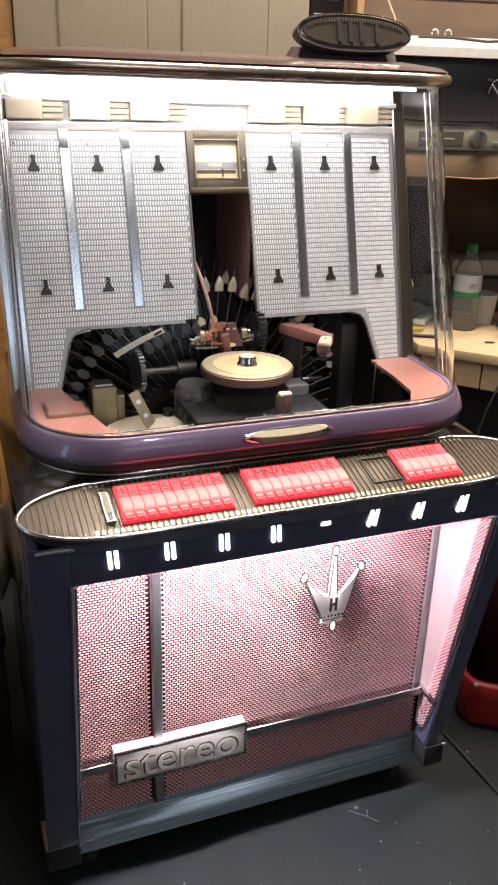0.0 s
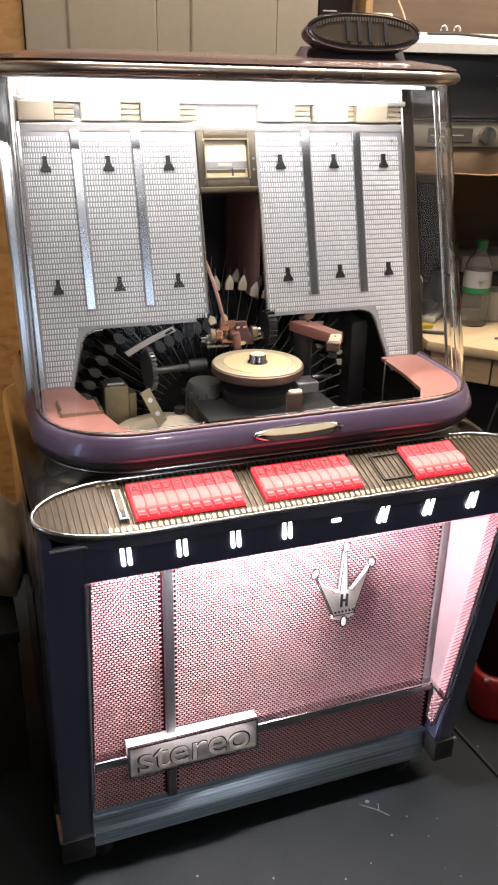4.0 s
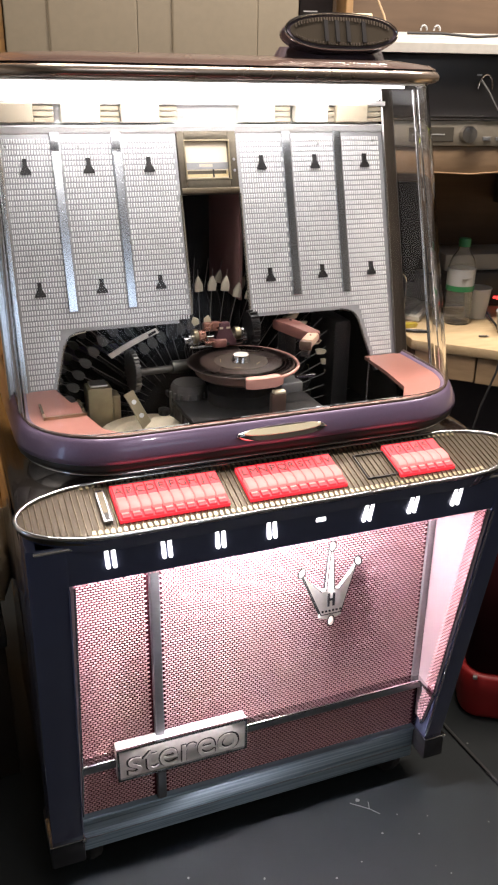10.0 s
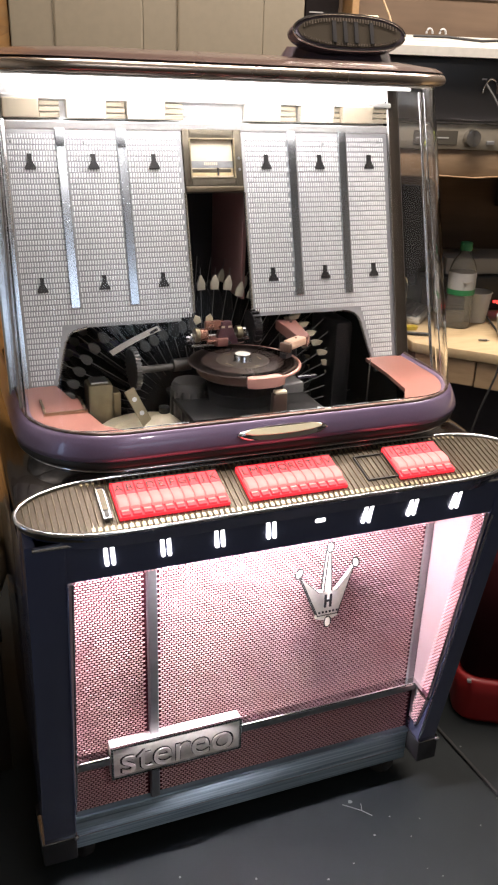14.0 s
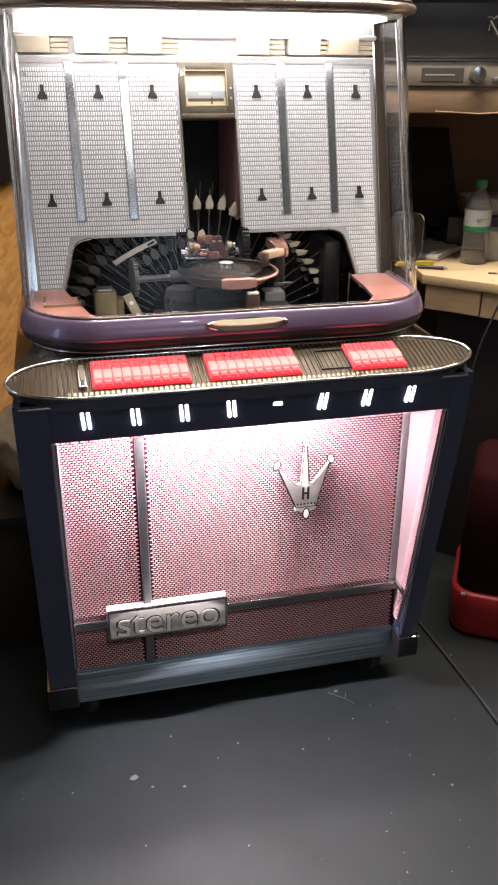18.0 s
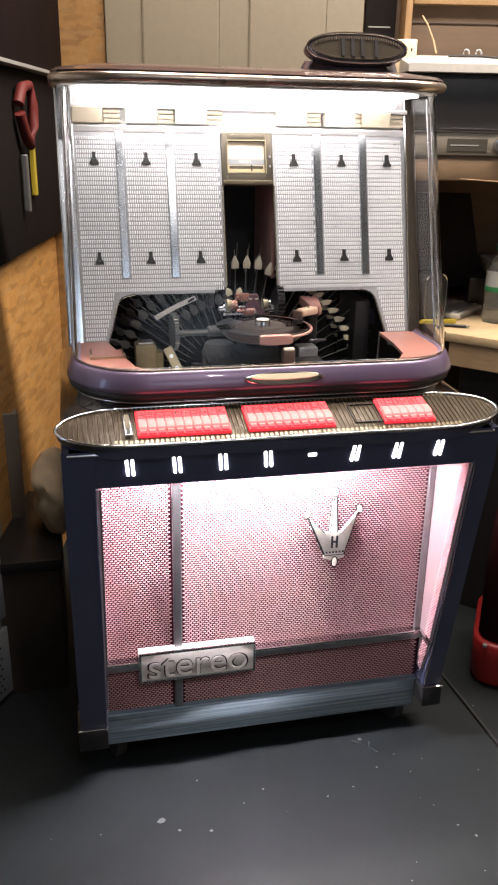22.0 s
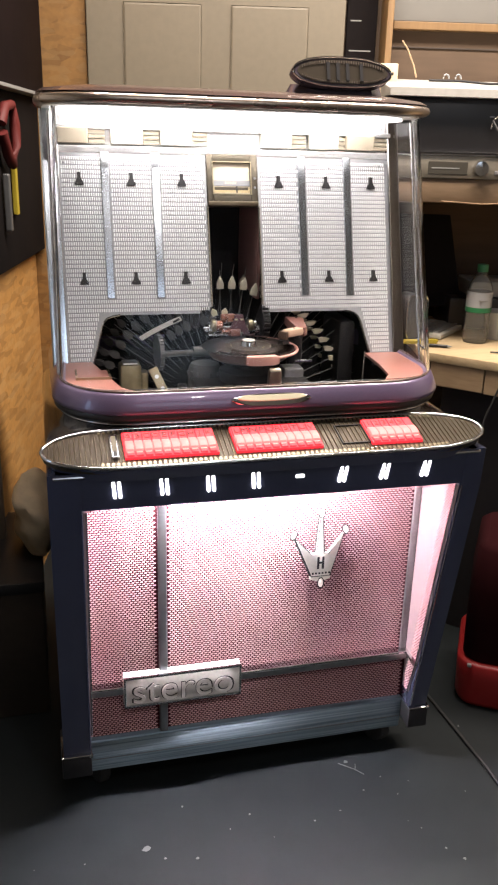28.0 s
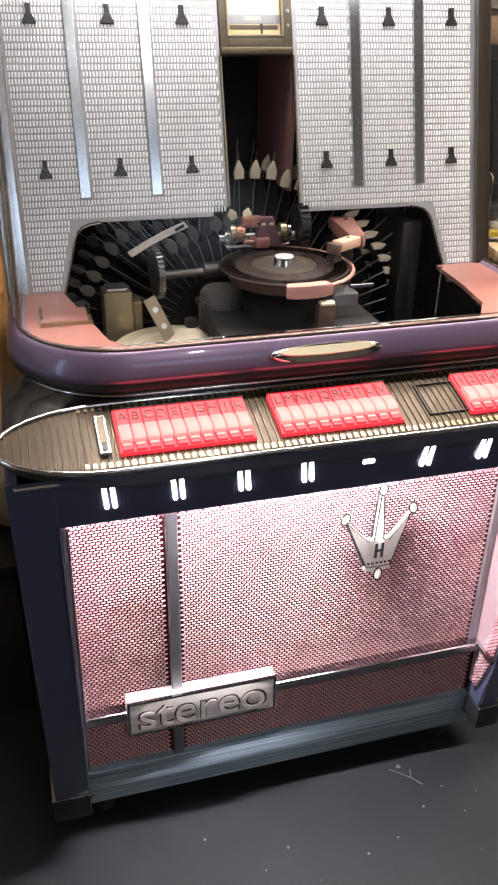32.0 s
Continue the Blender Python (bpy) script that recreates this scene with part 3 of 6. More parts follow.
def dome():
    outline = lambda g, y=0.0: round_rect(-0.349 - g, 0.349 + g, -0.082 - g + y, 0.37, 0.125 + g * 0.7, 10, 0.03)
    ring = lambda g, z: [Vector((x, y, z)) for x, y in outline(g)]
    section = [ring(-0.016, 0.840), ring(0.0115, 0.840), ring(0.0135, 0.8425), ring(0.0128, 0.848), ring(0.0085, 0.860), ring(0.0040, 0.870), ring(-0.001, 0.8755), ring(-0.008, 0.8755), ring(-0.011, 0.872), ring(-0.016, 0.866), ring(-0.016, 0.840)]
    rim = part("dome_rim", loft(section, caps=False), PURPLE, jukebox, "purple enamelled rim with a chrome handle", 60)
    part("rim_band", loft([ring(-0.014, 0.8100), ring(-0.008, 0.8105), ring(-0.003, 0.815), ring(-0.006, 0.820), ring(0.0045, 0.8245), ring(0.0095, 0.829), ring(0.0105, 0.8335), ring(0.0080, 0.8398)], caps=False), BLACK, rim, "glossy black band under the rim", 60)
    part("rim_bead", tube(ring(0.001, 0.8215)[:], 0.0022, 8, closed=True), CHROME, rim, "", 60)
    part("rim_edge", tube(ring(-0.003, 0.8755)[:], 0.0030, 8, closed=True), BROWN, rim, "", 60)
    # handle: a lens-shaped chrome pull
    h = [(0.070 * math.cos(a), 0.0105 * math.sin(a)) for a in (2 * math.pi * k / 28 for k in range(28))]
    h = [(math.copysign(min(abs(x) * 1.0, 0.066), x) + x * 0.06, z) for x, z in h]
    handle = part("handle", prism(h, 0.010, m=Matrix.Translation((0.003, -0.088, 0.857)) @ Matrix.Rotation(radians(-12), 4, "X") @ FRONT, bevel=0.004), CHROME, rim, "long chrome handle", 60)
    part("handle_inlay", prism([(x * 0.86, z * 0.62) for x, z in h], 0.004, m=Matrix.Translation((0.003, -0.0955, 0.8615)) @ Matrix.Rotation(radians(-38), 4, "X") @ FRONT, bevel=0.0012), HANDLE_FACE, handle)
    # salmon deck round the opening
    corner = outline(-0.010)
    left = [(-0.339, 0.15)] + [p for p in corner[33:44] if p[0] < -0.236] + [(-0.222, -0.062), (-0.246, -0.035), (-0.285, 0.15)]
    right = [(0.268, 0.15), (0.262, 0.06), (0.251, -0.016), (0.222, -0.062)] + [p for p in corner[0:11] if p[0] > 0.236] + [(0.339, 0.15)]
    bm = bmesh.new()
    for piece in (left, right):
        prism(piece, 0.006, bm, Matrix.Translation((0, 0, 0.866)))
    box(-0.24, 0.24, -0.073, -0.062, 0.866, 0.8722, bm=bm)
    part("dome_deck", bm, SALMON, rim, "salmon enamelled deck inside the glass")
    part("deck_recess", box(-0.318, -0.262, 0.028, 0.078, 0.8718, 0.8745, 0.0008), SALMON, rim)
    lip = bmesh.new()
    for a, b, c, d in ((-0.318, -0.258, 0.022, 0.026), (-0.320, -0.3165, 0.022, 0.082), (-0.262, -0.2585, 0.022, 0.082)):
        box(a, b, c, d, 0.8722, 0.8765, bm=lip)
    part("recess_lip", lip, GOLD, rim)
    # glass, 4 mm thick
    levels = [0.878 + 0.448 * k / 10 for k in range(11)]
    bm = bmesh.new()
    front = [dome_ring(z) for z in levels]
    back = [dome_ring(z, 0.004) for z in levels]
    n = len(front[0])
    order = list(range(27, 36)) + list(range(0, 9))  # from the left side round the front to the right side
    f = [[bm.verts.new(r[i]) for i in order] for r in front]
    b = [[bm.verts.new(r[i]) for i in order] for r in back]
    for ring_f in (f, b):
        for lo, hi in zip(ring_f, ring_f[1:]):
            for i in range(len(order) - 1):
                bm.faces.new((lo[i], lo[i + 1], hi[i + 1], hi[i]))
    for side in (0, -1):
        for k in range(len(levels) - 1):
            bm.faces.new((f[k][side], f[k + 1][side], b[k + 1][side], b[k][side]))
    for k in (0, -1):
        for i in range(len(order) - 1):
            bm.faces.new((f[k][i], b[k][i], b[k][i + 1], f[k][i + 1]))
    pane = part("dome_glass", bm, DOME_GLASS, jukebox, "curved clear glass windscreen", 60)
    pane.visible_shadow = False
    for s in (-1, 1):
        # side glass and posts
        bm = loft([[Vector((s * 0.3475, 0.02, 0.878)), Vector((s * 0.3445, 0.02, 0.878)), Vector((s * 0.3445, 0.19, 0.878)), Vector((s * 0.3475, 0.19, 0.878))], [Vector((s * 0.341, 0.16, 1.315)), Vector((s * 0.338, 0.16, 1.315)), Vector((s * 0.338, 0.29, 1.315)), Vector((s * 0.341, 0.29, 1.315))]])
        side = part("side_glass", bm, DOME_GLASS, jukebox)
        side.visible_shadow = False
        # same post on both sides; the right one's dark reflection is put into its colour
        post = part("dome_post", loft([[Vector((s * a, back_y(z) + b, z)) for a, b in ((0.331, -0.006), (0.353, -0.0074), (0.356, -0.004), (0.356, 0.01), (0.331, 0.01))] for z in (0.86, 1.321)]), STRIP if s < 0 else SHADED_POST, jukebox, "metal corner post" if s < 0 else "metal corner post, darkened")
        part("post_edge", tube([(s * 0.331, back_y(0.86) - 0.004, 0.86), (s * 0.331, back_y(1.32) - 0.007, 1.32)], 0.002, 6), CHROME, post)
        part("glass_edge", tube([(s * 0.348, 0.055, 0.876), (s * 0.3465, 0.085, 0.98), (s * 0.343, 0.145, 1.20), (s * 0.341, 0.178, 1.315)], 0.003, 8), CHROME, post, "bright chrome bead along the glass edge", 60)


def canopy():
    out = lambda g, y0: round_rect(-0.354 - g, 0.354 + g, y0 - g, 0.42, 0.115 + 0.5 * g, 10, 0.04)
    ring = lambda g, z, y0=0.068: [Vector((x, y, z)) for x, y in out(g, y0)]
    c = part("canopy", loft([ring(0.004, 1.3425), ring(0.006, 1.344), ring(-0.004, 1.350), ring(-0.05, 1.357), ring(-0.12, 1.361)]), BROWN, jukebox, "plum-brown canopy with a chrome front band", 60)
    part("canopy_band", loft([ring(0.000, 1.3245), ring(0.005, 1.3255), ring(0.010, 1.329), ring(0.011, 1.334), ring(0.008, 1.340), ring(0.002, 1.343)]), SATIN, c, "warm satin metal band", 60)
    # lit underside, tube and its shade
    shade = part("lamp_housing", box(-0.335, 0.335, 0.275, 0.36, 1.245, 1.322, 0.004), WHITE_PANEL, jukebox, "white lamp housing", 40)
    part("diffuser", prism([(-0.20, 0.108), (0.20, 0.108), (0.275, 0.125), (0.318, 0.17), (0.330, 0.27), (-0.330, 0.27), (-0.318, 0.17), (-0.275, 0.125)], 0.004, m=Matrix.Translation((0, 0, 1.3165))), DIFFUSER, shade, "glowing white diffuser")
    part("upper_tube", tube([(-0.28, 0.190, 1.3065), (0.28, 0.190, 1.3065)], 0.008, 12), TUBE_TOP, shade, "lit fluorescent tube", 60)
    for x in (-0.300, -0.198, -0.104, 0.094, 0.192, 0.268):
        clip = part("title_clip", box(x - 0.030, x + 0.030, back_y(1.275) - 0.016, back_y(1.275) + 0.004, 1.262, 1.290, 0.002), CLIP_STEP if abs(x) > 0.25 else CLIP, shade, "pale plastic clip")
        for k in range(3):
            part("clip_step", box(x + 0.031, x + 0.062, back_y(1.265 + 0.008 * k) - 0.006, back_y(1.265 + 0.008 * k) + 0.006, 1.2625 + 0.0085 * k, 1.2695 + 0.0085 * k, 0.001), CLIP_STEP, clip)
    part("title_rail", box(-0.334, 0.334, back_y(1.25) - 0.003, back_y(1.25) + 0.02, 1.246, 1.259, 0.002), WHITE_PANEL, shade)
    part("title_rail", box(-0.334, 0.334, back_y(1.25) - 0.004, back_y(1.25) + 0.02, 1.288, 1.296, 0.002), WHITE_PANEL, shade)
    part("canopy_lining", loft([ring(-0.004, 1.3215), ring(-0.004, 1.3235)]), WHITE_PANEL, shade, "pale metal lining under the canopy")
    # oval sign on the lid
    at = Matrix.Translation((0.172, 0.135, 1.386)) @ Matrix.Rotation(radians(-18), 4, "X") @ FRONT
    oval = lambda a, b: [(a * math.copysign(abs(math.cos(t)) ** 0.8, math.cos(t)), b * math.sin(t)) for t in (2 * math.pi * k / 36 for k in range(36))]
    sign = part("lid_sign", prism(oval(0.094, 0.0265), 0.022, m=at, bevel=0.003), SIGN_BODY, jukebox, "dark oval emblem standing on the canopy", 60)
    part("sign_bead", tube([at @ Vector((x, y, 0.022)) for x, y in oval(0.092, 0.0255)], 0.0022, 6, closed=True), CHROME, sign, "", 60)
    part("sign_face", prism(oval(0.085, 0.0205), 0.0015, m=at @ Matrix.Translation((0, 0, 0.022))), SIGN_FACE, sign)
    for x in (-0.028, -0.010, 0.008, 0.034):
        part("sign_stroke", box(x - 0.003, x + 0.003, -0.015, 0.015, 0.0235, 0.026, m=at), BLACK, sign)
    teeth = bmesh.new()
    for k in range(34):
        x = -0.076 + k * 0.0046
        lim = 0.0205 * math.sqrt(max(1 - abs(x / 0.085) ** 2.4, 0))
        box(x - 0.0009, x + 0.0009, lim - 0.006, lim - 0.001, 0.0235, 0.025, bm=teeth, m=at)
        box(x - 0.0009, x + 0.0009, -lim + 0.001, -lim + 0.0045, 0.0235, 0.025, bm=teeth, m=at)
    part("sign_teeth", teeth, SATIN, sign)
    part("sign_foot", loft([[Vector((0.172 + x * 0.95, 0.16 + y * 2.0, 1.350)) for x, y in oval(0.100, 0.030)], [Vector((0.172 + x, 0.15 + y, 1.372)) for x, y in oval(0.086, 0.020)]]), SIGN_BODY, sign, "", 60)


def back_panel():
    P = lambda x, z, d=0.0: PANEL @ Vector((*on_panel(x, z), d))
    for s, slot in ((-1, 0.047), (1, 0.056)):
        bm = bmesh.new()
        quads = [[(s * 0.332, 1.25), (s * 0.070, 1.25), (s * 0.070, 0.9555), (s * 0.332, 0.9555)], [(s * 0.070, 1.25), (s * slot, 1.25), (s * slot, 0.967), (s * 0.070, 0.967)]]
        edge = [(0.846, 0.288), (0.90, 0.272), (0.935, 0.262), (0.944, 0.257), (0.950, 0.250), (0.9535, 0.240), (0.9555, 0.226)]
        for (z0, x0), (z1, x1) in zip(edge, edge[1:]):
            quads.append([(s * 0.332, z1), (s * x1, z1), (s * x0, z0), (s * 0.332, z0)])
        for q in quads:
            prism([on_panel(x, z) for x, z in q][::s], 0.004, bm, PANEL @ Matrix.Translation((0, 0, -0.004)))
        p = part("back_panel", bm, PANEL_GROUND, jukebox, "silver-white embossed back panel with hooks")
        part("panel_edge", tube([P(s * x, z, -0.001) for z, x in edge], 0.0022, 6), CHROME, p)
        part("panel_edge", tube([P(s * slot, 0.968, 0), P(s * slot, 1.153, 0)], 0.0022, 6), CHROME, p)
    # embossing: short raised dashes in rows
    verts, faces = [], []
    def inside(x, z):
        if z < 0.957:
            edge = 0.262 + (0.95 - z) * 0.25
            return abs(x) > edge + 0.004
        return abs(x - 0.004) > 0.057
    px, pz = 0.0043, 0.0080
    for k in range(int(0.39 / pz) + 1):
        z = 0.852 + k * pz
        for i in range(int(0.65 / px)):
            x = -0.324 + i * px + 0.0009 * (k % 2)
            if not inside(x, z) or (z > 0.98 and min(abs(abs(x) - 0.241), abs(abs(x) - 0.1455)) < 0.0088):
                continue
            n = len(verts)
            for dx, dz, d in ((-0.0014, -0.0031, 0), (0.0012, -0.0029, 0), (0.0014, 0.0031, 0), (-0.0012, 0.0029, 0), (-0.0007, -0.0024, 0.0019), (0.0005, -0.0022, 0.0019), (0.0007, 0.0020, 0.0016), (-0.0005, 0.0018, 0.0016)):
                verts.append(P(x + dx, z + dz, d))
            faces += [(n + a, n + (a + 1) % 4, n + 4 + (a + 1) % 4, n + 4 + a) for a in range(4)] + [(n + 4, n + 5, n + 6, n + 7)]
    mesh = bpy.data.meshes.new("panel_embossing")
    mesh.from_pydata(verts, [], faces)
    mesh.materials.append(EMBOSS)
    ob = new("panel_embossing", mesh)
    ob.parent = p
    tagged(ob, "embossed dashes", kind="stuff")
    for x in (-0.241, -0.1455, 0.1455, 0.241):
        part("panel_strip", box(x - 0.0075, x + 0.0075, on_panel(0, 0.985)[1], on_panel(0, 1.248)[1], 0.0, 0.004, 0.0012, m=PANEL), STRIP, jukebox, "upright chrome strip")
    for z in (1.199, 1.021):
        for x in (-0.290, -0.1925, -0.0958, 0.0975, 0.196, 0.292):
            u, v = on_panel(x, z)
            s = [(-0.0088, -0.0108), (0.0088, -0.0108), (0.0082, -0.0070), (0.0028, 0.0012), (0.0026, 0.0090), (0.0036, 0.0120), (-0.0036, 0.0120), (-0.0026, 0.0090), (-0.0028, 0.0012), (-0.0082, -0.0070)]
            part("hook", prism([(u + a, v + b) for a, b in s], 0.005, m=PANEL, bevel=0.0005), BLACK, jukebox, "small black title-card hook")
    for x, z in ((-0.318, 1.228), (-0.205, 1.228), (0.205, 1.228), (0.312, 1.232)):
        part("screw", lathe([(0, 0), (0.003, 0), (0.002, 0.002), (0, 0.002)], 10, m=PANEL @ Matrix.Translation((*on_panel(x, z), 0))), GREY_METAL, jukebox)
    # dial over the slot: a dark frame round a recessed cream window
    low, high, u0, u1 = on_panel(0, 1.153)[1], on_panel(0, 1.2485)[1], on_panel(0, 1.176)[1], on_panel(0, 1.234)[1]
    frame_ = bmesh.new()
    for a, b, c, d in ((-0.046, -0.034, low, high), (0.041, 0.055, low, high), (-0.034, 0.041, u1, high), (-0.034, 0.041, low + 0.008, u0)):
        box(a, b, c, d, -0.010, 0.003, 0.001, bm=frame_, m=PANEL)
    d = part("dial", frame_, DIAL_FRAME, jukebox, "dark bronze play indicator with cream window", 40)
    part("dial_sill", box(-0.046, 0.055, low, low + 0.0095, -0.008, 0.006, 0.002, m=PANEL), BRONZE_RIB, d, "", 40)
    bead = bmesh.new()
    for a, b, c, e in ((-0.0355, -0.0335, u0 - 0.0015, u1 + 0.0015), (0.0405, 0.0425, u0 - 0.0015, u1 + 0.0015), (-0.0335, 0.0405, u1 - 0.0005, u1 + 0.0015), (-0.0335, 0.0405, u0 - 0.0015, u0 + 0.0005)):
        box(a, b, c, e, 0.0, 0.0042, bm=bead, m=PANEL)
    part("dial_bead", bead, GOLD, d)
    part("dial_window", box(-0.034, 0.041, u0, u1, -0.012, -0.006, m=PANEL), IVORY, d, "cream window")
    part("dial_band", box(-0.034, 0.041, u0 + 0.0165, u0 + 0.0275, -0.006, -0.005, m=PANEL), GREY_METAL, d)
    part("dial_scale", box(-0.033, 0.040, u0 + 0.004, u0 + 0.014, -0.006, -0.0054, m=PANEL), CREAM, d)
    part("dial_slot", box(-0.030, 0.037, u0 + 0.009, u0 + 0.0145, -0.0054, -0.005, m=PANEL), DIAL_FRAME, d)
    for k in range(7):
        part("dial_mark", box(-0.009 + k * 0.0034, -0.007 + k * 0.0034, u0 + 0.0205, u0 + 0.0250, -0.005, -0.0046, m=PANEL), IVORY, d)
    part("dial_pointer", box(0.013, 0.0155, u0 + 0.004, u0 + 0.016, -0.005, -0.0035, m=PANEL), BLACK, d)
    for z in (1.205, 1.188):
        part("dial_screw", lathe([(0, 0), (0.0025, 0), (0.0018, 0.0012), (0, 0.0012)], 10, m=PANEL @ Matrix.Translation((0.049, on_panel(0, z)[1], 0.003))), GREY_METAL, d)
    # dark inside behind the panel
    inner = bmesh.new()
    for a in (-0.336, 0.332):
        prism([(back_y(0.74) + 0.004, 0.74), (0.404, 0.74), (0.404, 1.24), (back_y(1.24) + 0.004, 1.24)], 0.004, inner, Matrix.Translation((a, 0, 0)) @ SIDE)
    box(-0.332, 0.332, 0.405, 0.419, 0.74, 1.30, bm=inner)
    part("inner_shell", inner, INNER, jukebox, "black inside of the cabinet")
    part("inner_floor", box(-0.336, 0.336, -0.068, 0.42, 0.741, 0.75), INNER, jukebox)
    part("slot_cheek", box(0.058, 0.064, 0.24, 0.405, 0.97, 1.16), material("mauve_brown_paint", (0.26, 0.14, 0.135), 0.5), jukebox, "mauve-brown cheek inside the slot")


for build in (cabinet, grille, crown, header, controls, dome, canopy, back_panel):
    build()


# ---- playing mechanism ----
SPIN = Vector((0.005, 0.085, 0.905))  # top of the turntable
HINGE = Vector((-0.004, 0.177, 0.922))  # where the lifting bow turns
SHADED_TIP = material("shaded_plastic_tip", (0.10, 0.098, 0.094), 0.5, blotch=0.4, blotch_scale=40)
LIT_TIP = material("lit_plastic_tip", (0.48, 0.45, 0.36), 0.4, blotch=0.4, blotch_scale=40)
BROWN_METAL = material("brown_metal", (0.16, 0.105, 0.08), 0.35, 0.5)
YOKE = material("dusky_plum_metal", (0.13, 0.06, 0.075), 0.35, 0.2)
MOTOR_GREY = material("dark_motor_grey", (0.12, 0.115, 0.11), 0.4, 0.5, blotch=0.3)
BOW_PAINT = material("pale_salmon_enamel", (0.42, 0.225, 0.19), 0.3, 0.0, coat=0.3, blotch=0.2)
BRASS = material("dull_brass", (0.40, 0.34, 0.22), 0.45, 0.7, grain=0.3)


def magazine():
    """A wheel with its axle front to back; records stand round it like spokes, parted by wires with pale tips."""
    hub = Vector((-0.010, 0.0, 0.737))
    wheel = part("magazine", lathe([(0.03, 0.0), (0.15, 0.0), (0.15, 0.16), (0.03, 0.16)], 48, m=Matrix.Translation((0, 0.40, 0.77)) @ Matrix.Rotation(radians(90), 4, "X")), INNER, jukebox, "record wheel with pale wire tips", 40)
    for k in range(35):
        a = 5.2 * k - 1.0
        m = Matrix.Translation(hub) @ Matrix.Rotation(radians(90 - a), 4, "Y")  # z points outwards
        inner = 95 < a < 125
        tip = 0.190 if inner else 0.258 if 80 < a < 95 else 0.250
        for y, size, r in ((0.222, 0.80 if a < 60 else 0.66, tip), (0.325, 0.60, tip + 0.004)):
            wire = part("record_wire", tube([m @ Vector((0, y + 0.02, 0.12)), m @ Vector((0, y + 0.004, 0.18)), m @ Vector((0, y, 0.295))], 0.0008, 5), DARK_STEEL, wheel)
            if 80 < a < 95 and y > 0.3:
                continue
            flask = [(-0.0105, 0.0), (0.0105, 0.0), (0.0112, 0.017), (0.0066, 0.027), (0.0016, 0.038), (-0.0016, 0.038), (-0.0066, 0.027), (-0.0112, 0.017)]
            flag = [(-0.010, 0.002), (0.003, 0.0), (0.012, 0.014), (0.010, 0.026), (0.002, 0.020), (-0.006, 0.012)]
            paddle = [(-0.006, 0.0), (0.006, 0.0), (0.0105, 0.006), (0.0120, 0.015), (0.0100, 0.024), (0.004, 0.030), (0.001, 0.036), (-0.001, 0.036), (-0.004, 0.030), (-0.0100, 0.024), (-0.0120, 0.015), (-0.0105, 0.006)]
            # light and shade are put into the tips: ivory right, pale top, grey left
            shape, mat = (flag, IVORY) if a < 60 else (flask, LIT_TIP) if a < 95 else (paddle, SHADED_TIP)
            part("wire_tip", prism([(x * size, z * size) for x, z in shape], 0.006, m=m @ Matrix.Translation((0, y + 0.003, r)) @ FRONT, bevel=0.001), mat, wire, "", 40)
        if abs(a - 90) > 5:
            m = Matrix.Translation(hub) @ Matrix.Rotation(radians(90 - a - 2.6), 4, "Y")
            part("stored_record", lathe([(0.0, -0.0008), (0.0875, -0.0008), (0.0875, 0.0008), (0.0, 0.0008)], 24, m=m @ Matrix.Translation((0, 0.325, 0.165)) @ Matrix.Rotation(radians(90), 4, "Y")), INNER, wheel)


